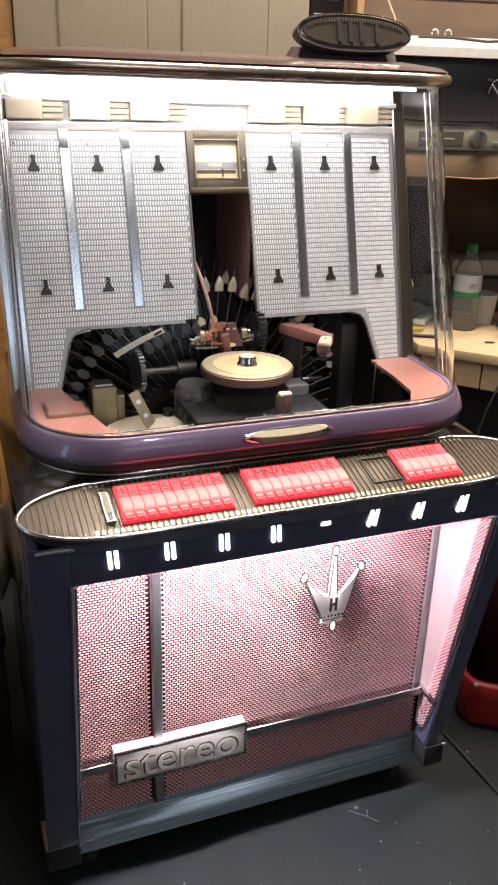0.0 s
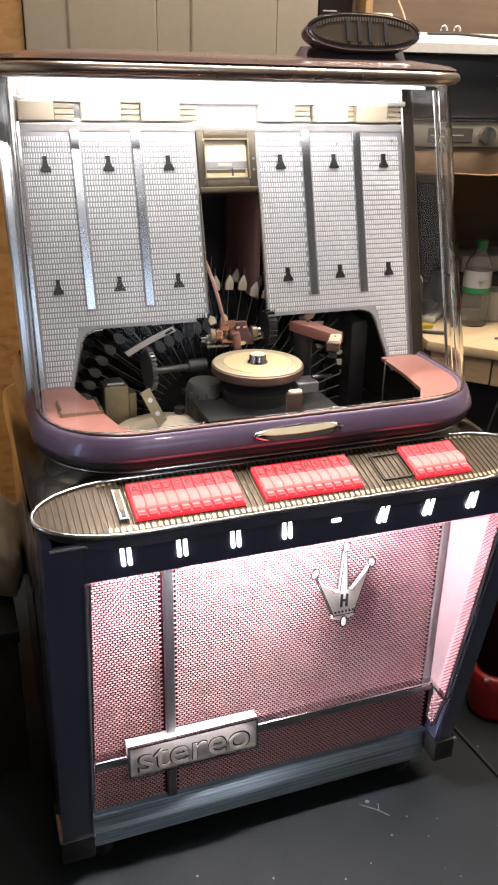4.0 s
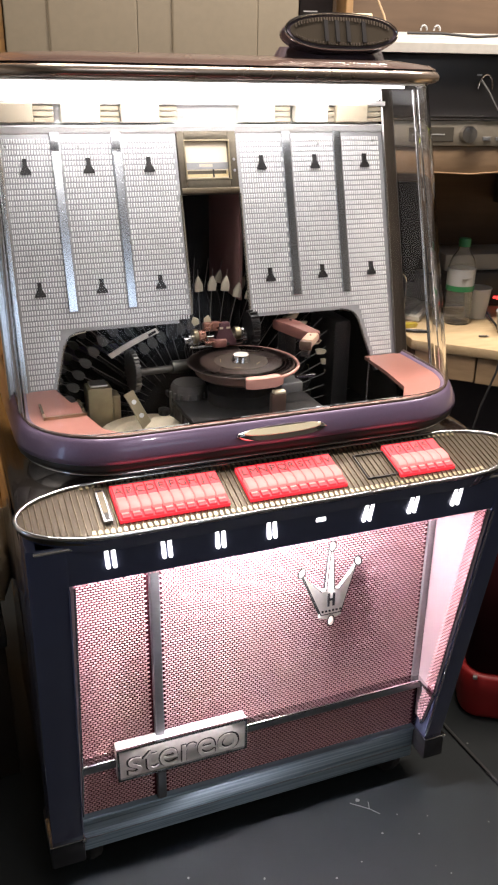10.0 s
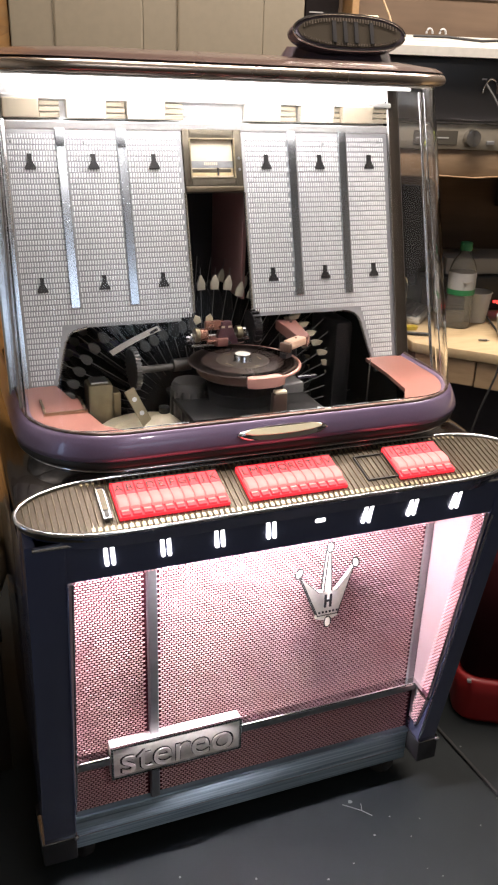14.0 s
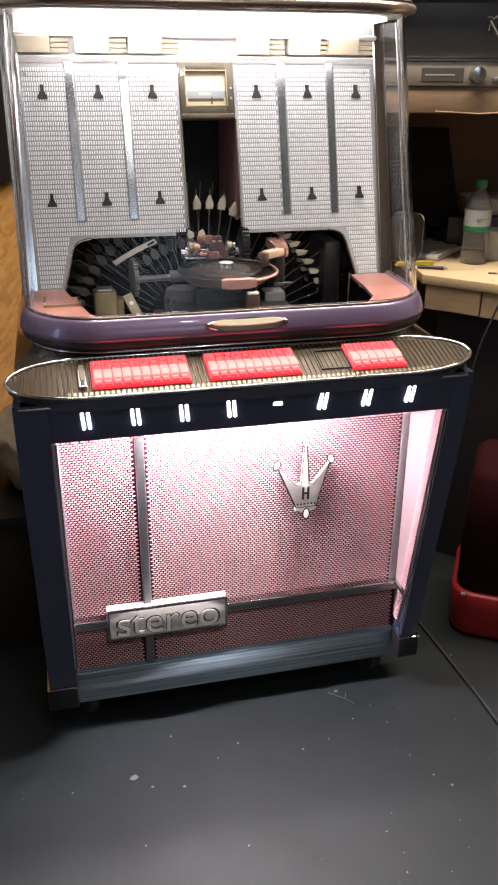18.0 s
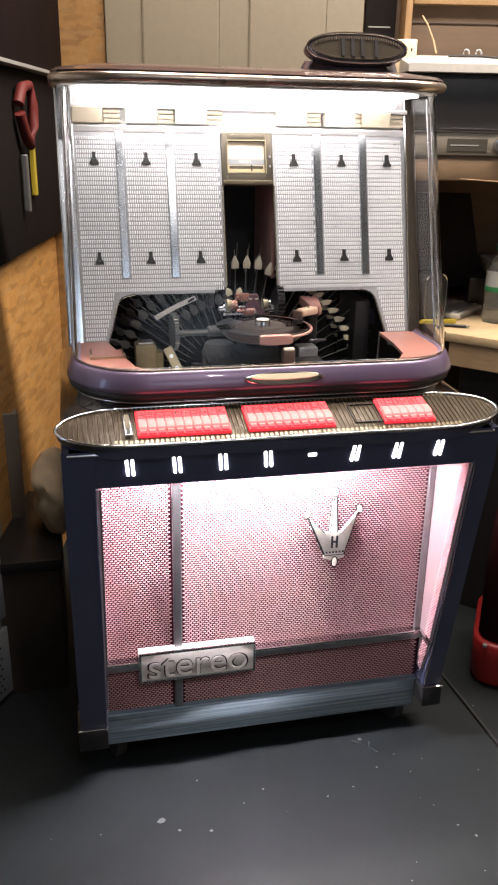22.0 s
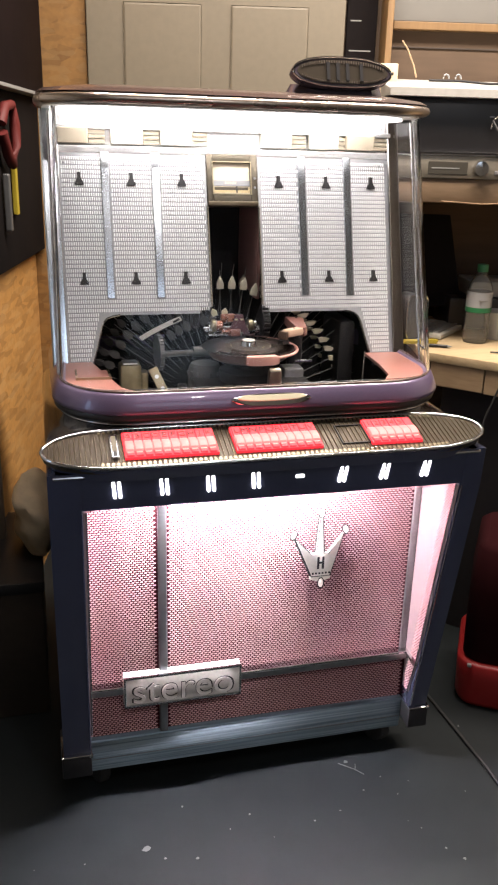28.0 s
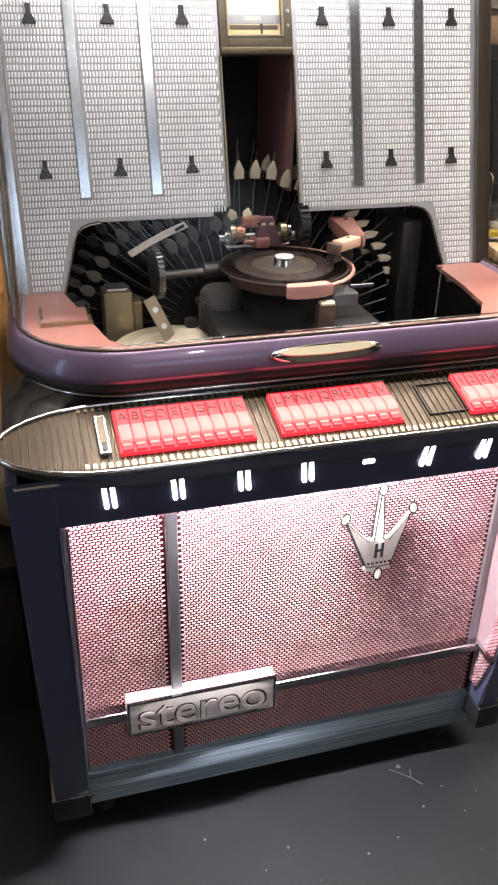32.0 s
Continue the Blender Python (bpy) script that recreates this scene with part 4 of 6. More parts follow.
def player():
    at = Matrix.Translation(SPIN)
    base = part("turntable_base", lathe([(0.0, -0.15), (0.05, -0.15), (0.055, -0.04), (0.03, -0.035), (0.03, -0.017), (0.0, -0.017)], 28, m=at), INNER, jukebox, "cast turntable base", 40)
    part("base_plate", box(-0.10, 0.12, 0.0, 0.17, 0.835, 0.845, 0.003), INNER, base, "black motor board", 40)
    part("bracket", box(0.020, 0.044, -0.014, 0.0, 0.845, 0.884, 0.003), BROWN_METAL, base, "", 40)
    part("bracket_tab", box(0.022, 0.042, -0.016, -0.004, 0.884, 0.889, 0.002), IVORY, base, "", 40)
    platter = part("platter", lathe([(0.0, -0.016), (0.070, -0.016), (0.0745, -0.012), (0.0745, -0.001), (0.073, 0.0), (0.0, 0.0)], 48, m=at), BROWN_METAL, jukebox, "turntable with cream felt", 40)
    part("platter_felt", lathe([(0.054, 0.0003), (0.072, 0.0003), (0.072, 0.0018), (0.054, 0.0018)], 48, m=at), DULL_CREAM, platter, "duller cream rim")
    part("platter_centre", lathe([(0.0, 0.0), (0.055, 0.0), (0.055, 0.0025), (0.0, 0.0025)], 40, m=at), CREAM, platter, "cream felt pad")
    part("spindle", lathe([(0.0, 0.0), (0.0175, 0.0), (0.0165, 0.004), (0.0138, 0.008), (0.0138, 0.013), (0.012, 0.0155), (0.007, 0.0155), (0.006, 0.013), (0.0, 0.013)], 24, m=at), CHROME, jukebox, "chrome spindle", 40)
    part("spindle_ring", lathe([(0.0085, 0.0155), (0.0120, 0.0155), (0.0125, 0.0160), (0.0120, 0.0165), (0.0085, 0.0165)], 24, m=at), PEWTER, jukebox, "pale ring on the spindle", 40)
    part("strobe_lever", box(0.084, 0.118, 0.040, 0.048, 0.885, 0.890, 0.001), CHROME, jukebox)
    shaft = part("shaft", tube([(-0.150, 0.178, 0.876), (-0.06, 0.185, 0.876)], 0.006, 10), DARK_STEEL, jukebox, "horizontal drive shaft with a gear", 60)
    part("gear", lathe([(0.0, -0.004), (0.031, -0.004), (0.031, 0.004), (0.0, 0.004)], 30, m=pose(-0.152, 0.178, 0.880, 0, 90, 5)), DARK_STEEL, shaft)
    for k in range(30):
        a = 2 * math.pi * k / 30
        part("tooth", box(-0.004, 0.004, -0.0016, 0.0016, 0.030, 0.036, m=pose(-0.152, 0.178, 0.880, 0, 0, 5) @ Matrix.Rotation(a, 4, "X")), DARK_STEEL, shaft)
    part("coupling", lathe([(0.0, -0.016), (0.011, -0.016), (0.011, 0.016), (0.0, 0.016)], 14, m=pose(-0.068, 0.184, 0.878, 0, 90, 5)), DARK_STEEL, shaft, "", 40)
    can = part("solenoid", box(-0.228, -0.186, 0.185, 0.225, 0.75, 0.853, 0.004), BRASS, jukebox, "dull brass solenoid housing", 40)
    part("solenoid_flange", box(-0.186, -0.172, 0.19, 0.22, 0.77, 0.836, 0.003), BRASS, can)
    part("solenoid_cap", box(-0.222, -0.192, 0.19, 0.22, 0.853, 0.857, 0.002), SILVER, can)
    wheel = part("cam_wheel", lathe([(0.060, 0.0), (0.088, 0.0), (0.090, 0.006), (0.086, 0.014), (0.064, 0.014), (0.060, 0.008)], 40, m=Matrix.Translation((-0.142, 0.105, 0.782))), IVORY, jukebox, "pale cam wheel", 40)
    part("cam_hub", lathe([(0.0, 0.0), (0.040, 0.0), (0.036, 0.018), (0.015, 0.034), (0.0, 0.036)], 28, m=Matrix.Translation((-0.120, 0.115, 0.782))), IVORY, wheel, "", 40)
    part("cam_knob", lathe([(0.0, 0.0), (0.009, 0.0), (0.009, 0.010), (0.0, 0.012)], 14, m=Matrix.Translation((-0.115, 0.125, 0.818))), BLACK, wheel, "", 40)
    lever = part("lever", box(-0.009, 0.009, -0.002, 0.002, 0.0, 0.098, 0.001, m=pose(-0.132, 0.105, 0.775, -20, -22, 10)), BRASS, jukebox, "perforated brass lever")
    for z in (0.03, 0.055, 0.08):
        part("lever_hole", lathe([(0.0, 0.0), (0.004, 0.0), (0.004, 0.001), (0.0, 0.001)], 12, m=pose(-0.132, 0.105, 0.775, -20, -22, 10) @ Matrix.Translation((0, -0.002, z)) @ Matrix.Rotation(radians(90), 4, "X")), WHITE_PANEL, lever)
    bow = [Vector((-0.205 + 0.112 * s, 0.19 - 0.02 * s, 0.893 + 0.080 * s - 0.020 * s * s)) for s in (0.16, 0.34, 0.52, 0.70, 0.86)]
    guide = part("guide_bow", loft([[p + Vector((a, b, e)) for a, b, e in ((-0.0028, 0, 0.0036), (0.0028, 0, -0.0036), (0.0028, 0.003, -0.0036), (-0.0028, 0.003, 0.0036))] for p in bow]), PEWTER, jukebox, "thin curved metal guide bar")
    part("guide_hole", box(-0.007, 0.007, -0.0012, 0.0, -0.002, 0.002, m=Matrix.Translation(bow[-1] + Vector((-0.010, 0.0, -0.004))) @ Matrix.Rotation(radians(-28), 4, "Y")), BLACK, guide)
    motor = part("motor_can", lathe([(0.0, 0.75), (0.030, 0.75), (0.030, 0.862), (0.026, 0.868), (0.0, 0.868)], 20, m=Matrix.Translation((-0.07, 0.13, 0))), MOTOR_GREY, jukebox, "dark grey fluted motor can under the shaft", 40)
    for k in range(14):
        a = 2 * math.pi * k / 14
        part("flute", box(-0.0022, 0.0022, -0.0022, 0.0022, 0.765, 0.855, 0.001, m=Matrix.Translation((-0.07 + 0.0305 * math.cos(a), 0.13 + 0.0305 * math.sin(a), 0))), MOTOR_GREY, motor)
    part("relay", box(0.078, 0.118, 0.085, 0.125, 0.75, 0.862, 0.004), GREY_METAL, jukebox, "grey relay box", 40)
    # added plate: a reflection in the dome glass, put in as a white piece
    part("glass_glint_plate", box(-0.032, -0.008, -0.03, -0.026, 0.80, 0.866, 0.001, m=pose(0, 0, 0, 0, 8, 0)), WHITE_PANEL, jukebox, "small white plate standing for a glint in the glass")
    rail = part("transfer_rail", tube([(-0.062, 0.182, 0.920), (0.05, 0.182, 0.920)], 0.009, 12), CHROME, jukebox, "chrome transfer shaft", 60)
    part("collar", lathe([(0.0, -0.008), (0.014, -0.008), (0.014, 0.008), (0.0, 0.008)], 16, m=pose(-0.046, 0.182, 0.920, 0, 90, 0)), CHROME, rail, "", 40)
    part("collar", lathe([(0.0, -0.006), (0.013, -0.006), (0.013, 0.006), (0.0, 0.006)], 16, m=pose(0.034, 0.182, 0.920, 0, 90, 0)), CHROME, rail, "", 40)
    part("side_gear", lathe([(0.0, -0.007), (0.027, -0.007), (0.027, 0.007), (0.0, 0.007)], 24, m=pose(0.060, 0.182, 0.935, 0, 90, 0)), BLACK, rail)
    for k in range(20):
        part("gear_tooth", box(-0.006, 0.006, -0.0018, 0.0018, 0.026, 0.031, m=pose(0.060, 0.182, 0.935) @ Matrix.Rotation(2 * math.pi * k / 20, 4, "X")), BLACK, rail)
    wedge = [(-0.014, 0.913), (0.027, 0.913), (0.025, 0.923), (0.016, 0.934), (0.013, 0.953), (-0.004, 0.953), (-0.007, 0.934), (-0.013, 0.924)]
    yoke = part("yoke", prism(wedge, 0.012, m=Matrix.Translation((0, 0.174, 0)) @ FRONT, bevel=0.002), YOKE, jukebox, "dusky plum yoke on the transfer shaft", 40)
    part("yoke_plate", box(-0.031, 0.002, 0.166, 0.178, 0.939, 0.954, 0.002), COPPER, yoke, "pink copper plate", 40)
    part("yoke_slot", lathe([(0.0, 0.0), (0.008, 0.0), (0.008, 0.0012), (0.0, 0.0012)], 16, m=Matrix.Translation((0.005, 0.162, 0.917)) @ Matrix.Rotation(radians(90), 4, "X") @ Matrix.Diagonal((1, 0.45, 1, 1))), CHROME, yoke)
    for x in (-0.002, 0.010):
        part("yoke_screw", box(x - 0.003, x + 0.003, 0.1608, 0.1622, 0.943, 0.946), HANDLE_FACE, yoke)
    for x0, x1, r, mat in ((-0.049, -0.041, 0.0125, GOLD), (-0.040, -0.027, 0.0105, COPPER), (0.024, 0.034, 0.0115, GOLD), (0.035, 0.041, 0.0095, CHROME)):
        part("yoke_barrel", lathe([(0.0, x0), (r - 0.001, x0), (r, x0 + 0.001), (r, x1 - 0.001), (r - 0.001, x1), (0.0, x1)], 20, m=Matrix.Translation((0, 0.172, 0.931)) @ Matrix.Rotation(radians(90), 4, "Y")), mat, yoke, "", 40)
    part("yoke_rod", tube([(-0.056, 0.164, 0.914), (-0.018, 0.164, 0.914)], 0.0032, 8), CHROME, yoke, "", 60)
    part("yoke_rod", tube([(-0.030, 0.162, 0.921), (-0.012, 0.162, 0.921)], 0.0026, 8), COPPER, yoke, "", 60)
    for x, tilt in ((-0.041, -22), (-0.024, 12)):
        part("yoke_petal", prism([(-0.005, 0.0), (0.005, 0.0), (0.0065, 0.009), (0.0, 0.016), (-0.0065, 0.009)], 0.003, m=Matrix.Translation((x, 0.176, 0.950)) @ Matrix.Rotation(radians(tilt), 4, "Y") @ FRONT, bevel=0.0008), HANDLE_FACE, yoke, "pale brass petal", 40)
    part("left_cheek", box(-0.085, -0.070, 0.185, 0.21, 0.925, 0.968, 0.004), BLACK, jukebox, "black bearing cheek", 40)
    part("side_shroud", box(0.225, 0.262, 0.19, 0.30, 0.75, 0.93, 0.01), BLACK, jukebox, "black side shroud", 40)
    chain = bmesh.new()
    for k in range(22):
        ball((0.243, 0.09, 0.80 + k * 0.0042), 0.0017, chain, n=6)
    part("bead_chain", chain, CHROME, jukebox, "thin bead chain")


DULL_CREAM = material("dull_cream_felt", (0.40, 0.34, 0.22), 0.75, 0.0, grain=0.25, scale=260)


def tonearm():
    """Built with its pivot at the origin, the arm towards -y and the head bent to the left."""
    pivot = thing("tone_arm", "salmon tone arm with a bent ivory head", "tone arm", pose(0.123, 0.172, 0.925))
    part("arm_post", lathe([(0.0, -0.15), (0.016, -0.15), (0.016, 0.0), (0.0, 0.0)], 16), BLACK, pivot, "", 40)
    part("arm_body", prism([(-0.020, 0.016), (0.016, 0.016), (0.013, -0.082), (0.006, -0.093), (-0.010, -0.083), (-0.014, -0.040)], 0.018, bevel=0.003), SALMON, pivot, "", 40)
    part("arm_screw", lathe([(0.0, 0.0), (0.003, 0.0), (0.002, 0.0015), (0.0, 0.0015)], 10, m=Matrix.Translation((0, -0.01, 0.02))), BLACK, pivot)
    bend = Matrix.Translation((0.004, -0.079, 0.003)) @ Matrix.Rotation(radians(-48), 4, "Z")
    head = part("arm_head", box(-0.010, 0.010, -0.050, 0.004, 0.0, 0.014, 0.004, m=bend), PEACH, pivot, "pale peach head", 40)
    part("head_cap", box(-0.0105, 0.0105, -0.059, -0.0505, -0.003, 0.0125, 0.003, m=bend), BROWN_METAL, head, "brown metal cap", 40)
    part("cartridge", box(-0.006, 0.006, -0.062, -0.045, -0.012, -0.004, m=bend), BLACK, head)
    part("head_screw", lathe([(0.0, 0.0), (0.002, 0.0), (0.0015, 0.001), (0.0, 0.001)], 8, m=bend @ Matrix.Translation((0, -0.025, 0.014))), BLACK, head)
    return pivot


REACH = Vector((0.009, -0.092, -0.012))  # from the hinge to the record's middle when it lies flat


def gripper():
    """The bow that carries the record, lying flat, with its hinge at the origin."""
    g = thing("gripper", "salmon bow that lifts the record", "gripper arm", Matrix.Translation(HINGE))
    pts = [REACH + Vector((0.0925 * math.cos(a), 0.0925 * math.sin(a), 0.0)) for a in (radians(88 - 170 * k / 24) for k in range(25))]
    part("bow", tube(pts, 0.0029, 8), BOW_PAINT, g, "", 60)
    pad = [REACH + Vector((r * math.cos(a), r * math.sin(a), 0)) for r, a in [(0.086, radians(-70 - 6 * k)) for k in range(7)] + [(0.101, radians(-106 + 6 * k)) for k in range(7)]]
    part("pad", prism([(p.x, p.y) for p in pad][::-1], 0.016, m=Matrix.Translation((0, 0, REACH.z - 0.010)), bevel=0.003), BOW_PAINT, g, "", 40)
    part("crank", prism([(-0.024, -0.014), (0.024, -0.014), (0.018, 0.004), (0.009, 0.026), (-0.009, 0.026), (-0.018, 0.004)], 0.014, m=Matrix.Translation((0, 0.004, -0.006)) @ Matrix.Rotation(radians(180), 4, "Z"), bevel=0.003), SALMON, g, "", 40)
    return g


def record():
    r = thing("record", "black seven-inch record with a faded label", "record", Matrix.Translation(HINGE + REACH))
    part("disc", lathe([(0.019, -0.001), (0.0873, -0.0008), (0.0877, 0.0), (0.0873, 0.0008), (0.046, 0.0010), (0.045, 0.0014), (0.019, 0.0014)], 64), VINYL, r, "", 40)
    grooves = bmesh.new()
    for q in (0.052, 0.058, 0.065, 0.072, 0.079, 0.084):
        lathe([(q, 0.0009), (q + 0.0005, 0.00105), (q + 0.0010, 0.0009)], 64, grooves)
    part("groove_bands", grooves, VINYL, r)
    part("record_label", lathe([(0.019, 0.0015), (0.0435, 0.0015), (0.0435, 0.0018), (0.019, 0.0018)], 48), LABEL, r, "faded dark label")
    for a, q, w in ((20, 0.036, 0.010), (95, 0.030, 0.014), (200, 0.036, 0.012), (300, 0.033, 0.016)):
        part("label_print", box(q - 0.0008, q + 0.0008, -w / 2, w / 2, 0.0018, 0.0020, m=Matrix.Rotation(radians(a), 4, "Z")), BRASS, r)
    return r


magazine()
player()
the_arm = tonearm()
the_bow = gripper()
the_record = record()


# ---- workshop ----
ROOM = Matrix.Translation((-0.2, 1.15, 0)) @ Matrix.Rotation(radians(-12), 4, "Z")  # u along the back wall, v into it
FLOOR = material("painted_concrete", (0.0108, 0.0150, 0.0165), 0.60, 0.0, grain=0.6, scale=9, bump=0.12, second=(0.0065, 0.0088, 0.0095), blotch=0.7, blotch_scale=2.6, spec=0.3)
def strand_board(name, k=1.0):
    """Pressed wood flakes: stretched cells at two angles in three tones."""
    mat = material(name, (0.60 * k, 0.31 * k, 0.085 * k), 0.62, 0.0, grain=0.3, scale=60, bump=0.2, second=(0.30 * k, 0.15 * k, 0.045 * k))
    nodes, links = mat.node_tree.nodes, mat.node_tree.links
    b = nodes["Principled BSDF"]
    old = b.inputs["Base Color"].links[0].from_socket
    co = nodes.new("ShaderNodeTexCoord")
    last = old
    for turn, dark, light in ((0.5, (0.26, 0.125, 0.035), 0.55), (-0.9, (0.60, 0.37, 0.15), 0.45)):
        mp, vo, rg, mx = nodes.new("ShaderNodeMapping"), nodes.new("ShaderNodeTexVoronoi"), nodes.new("ShaderNodeMapRange"), nodes.new("ShaderNodeMix")
        mp.inputs["Rotation"].default_value = (turn, 0.3 * turn, turn)
        mp.inputs["Scale"].default_value = (1, 0.5, 2.6)
        vo.inputs["Scale"].default_value = 26
        rg.inputs["From Min"].default_value, rg.inputs["From Max"].default_value, rg.inputs["To Max"].default_value = 0.45, 1.0, light
        sep = nodes.new("ShaderNodeSeparateColor")
        mx.data_type = "RGBA"
        mx.inputs["B"].default_value = (*(k * c for c in dark), 1)
        links.new(co.outputs["Object"], mp.inputs["Vector"])
        links.new(mp.outputs[0], vo.inputs["Vector"])
        links.new(vo.outputs["Color"], sep.inputs[0])
        links.new(sep.outputs[0], rg.inputs["Value"])
        links.new(rg.outputs[0], mx.inputs["Factor"])
        links.new(last, mx.inputs["A"])
        last = mx.outputs["Result"]
    links.new(last, b.inputs["Base Color"])
    return mat


OSB = strand_board("strand_board")
# darker copy of OSB: the shade beside the door is put into the colour
SHADED_OSB = strand_board("shaded_strand_board", 0.45)
DOOR = material("cream_door_paint", (0.185, 0.16, 0.115), 0.5, 0.0, grain=0.15, blotch=0.2, blotch_scale=3)
PINE = material("planed_pine", (0.22, 0.13, 0.052), 0.55, 0.0, grain=0.5, scale=18, stretch=(6, 6, 0.5), second=(0.15, 0.085, 0.033))
BENCH = material("bench_plywood", (0.50, 0.38, 0.22), 0.6, 0.0, grain=0.4, scale=20, stretch=(1, 5, 5), second=(0.36, 0.25, 0.13))
BROWN_WALL = material("brown_wall_board", (0.105, 0.067, 0.039), 0.7, 0.0, grain=0.5, scale=8, stretch=(0.6, 1, 6), second=(0.068, 0.042, 0.024), blotch=0.4)
RED = material("red_plastic", (0.34, 0.018, 0.018), 0.4, 0.0, blotch=0.3)
SHADED_RED = material("shaded_red_plastic", (0.022, 0.003, 0.004), 0.9, spec=0.1)
WHITE = material("off_white_paint", (0.33, 0.34, 0.345), 0.45, 0.0, blotch=0.2)
GREY = material("grey_paint", (0.28, 0.28, 0.27), 0.5, 0.0, blotch=0.25)
BAG = material("pale_tan_cloth", (0.72, 0.60, 0.42), 0.75, 0.0, grain=0.4, scale=30, bump=0.5, blotch=0.3)
PLASTER = material("dim_plaster", (0.35, 0.32, 0.27), 0.8, 0.0, grain=0.2)


def shell():
    part_ = lambda name, bm, mat, label, kind="structure": tagged(part(name, bm, mat), label, kind=kind)
    part_("floor", box(-3.2, 3.2, -3.6, 2.2, -0.05, 0.0), FLOOR, "dark painted concrete floor with specks and a joint")
    wall = part_("wall_back", box(-0.175, 3.2, 0.0, 0.12, 0, 2.5, m=ROOM), BROWN_WALL, "brown boarded back wall")
    part_("wall_left", box(-0.235, -0.175, -0.80, 0.12, 0, 2.5, m=ROOM), OSB, "orange strand board wall")
    part_("wall_return", box(-1.06, -0.175, -0.86, -0.80, 0, 2.5, m=ROOM), PLASTER, "dim plaster wall beside the drawers")
    part_("wall_side", box(-1.06, -1.0, -4.25, -0.86, 0, 2.5, m=ROOM), PLASTER, "dim plaster side wall")
    part_("wall_right", box(2.6, 2.72, -4.4, 0.0, 0, 2.5, m=ROOM), PLASTER, "dim plaster wall")
    part_("wall_front", box(-1.06, 2.8, -4.4, -4.25, 0, 2.5, m=ROOM), PLASTER, "dim plaster wall")
    part_("ceiling", box(-1.15, 2.9, -4.5, 0.2, 2.5, 2.6, m=ROOM), material("dark_ceiling_board", (0.10, 0.085, 0.07), 0.8, grain=0.2), "dark boarded ceiling")
    return wall


shell()


def door():
    d = part("door_1", box(0.0, 0.70, -0.045, -0.002, 0.0, 2.0, 0.003, m=ROOM), DOOR)
    tagged(d, "closed cream panelled door", kind="structure")
    for u0, u1 in ((0.10, 0.31), (0.39, 0.60)):
        for z0, z1 in ((0.25, 0.85), (1.02, 1.62), (1.70, 1.9)):
            part("door_moulding", prism([(u0, z0), (u1, z0), (u1, z1), (u0, z1)], 0.006, m=ROOM @ Matrix.Translation((0, -0.043, 0)) @ FRONT, bevel=0.0055), DOOR, d)
    o = part("wall_board", box(-0.174, -0.004, -0.03, -0.002, 0, 2.45, m=ROOM), SHADED_OSB)
    tagged(o, "strand board beside the door, darkened for shade", kind="structure")


def post():
    p = thing("timber_post", "upright bare pine post", "post", ROOM @ Matrix.Translation((0.80, -0.05, 0)))
    part("timber", box(0.004, 0.022, -0.05, 0.048, 0, 2.45, 0.003), PINE, p, "", 40)
    o = thing("pine_offcut", "pale pine block with dark knots on the amplifier", "timber block", Matrix.Translation((0.478, 0.645, 1.386)) @ Matrix.Rotation(radians(-20), 4, "Z"))
    part("offcut", box(-0.024, 0.024, -0.02, 0.03, 0.0, 0.075, 0.003), PALE_PINE, o, "", 40)
    for x, z, r in ((-0.006, 0.045, 0.006), (0.012, 0.052, 0.003), (0.016, 0.020, 0.003)):
        part("knot", lathe([(0.0, 0.0), (r, 0.0), (r * 0.8, 0.0006), (0.0, 0.0006)], 10, m=Matrix.Translation((x, -0.0205, z)) @ Matrix.Rotation(radians(90), 4, "X") @ Matrix.Diagonal((0.7, 1.5, 1, 1))), SHADE_AND_KNOT, o)


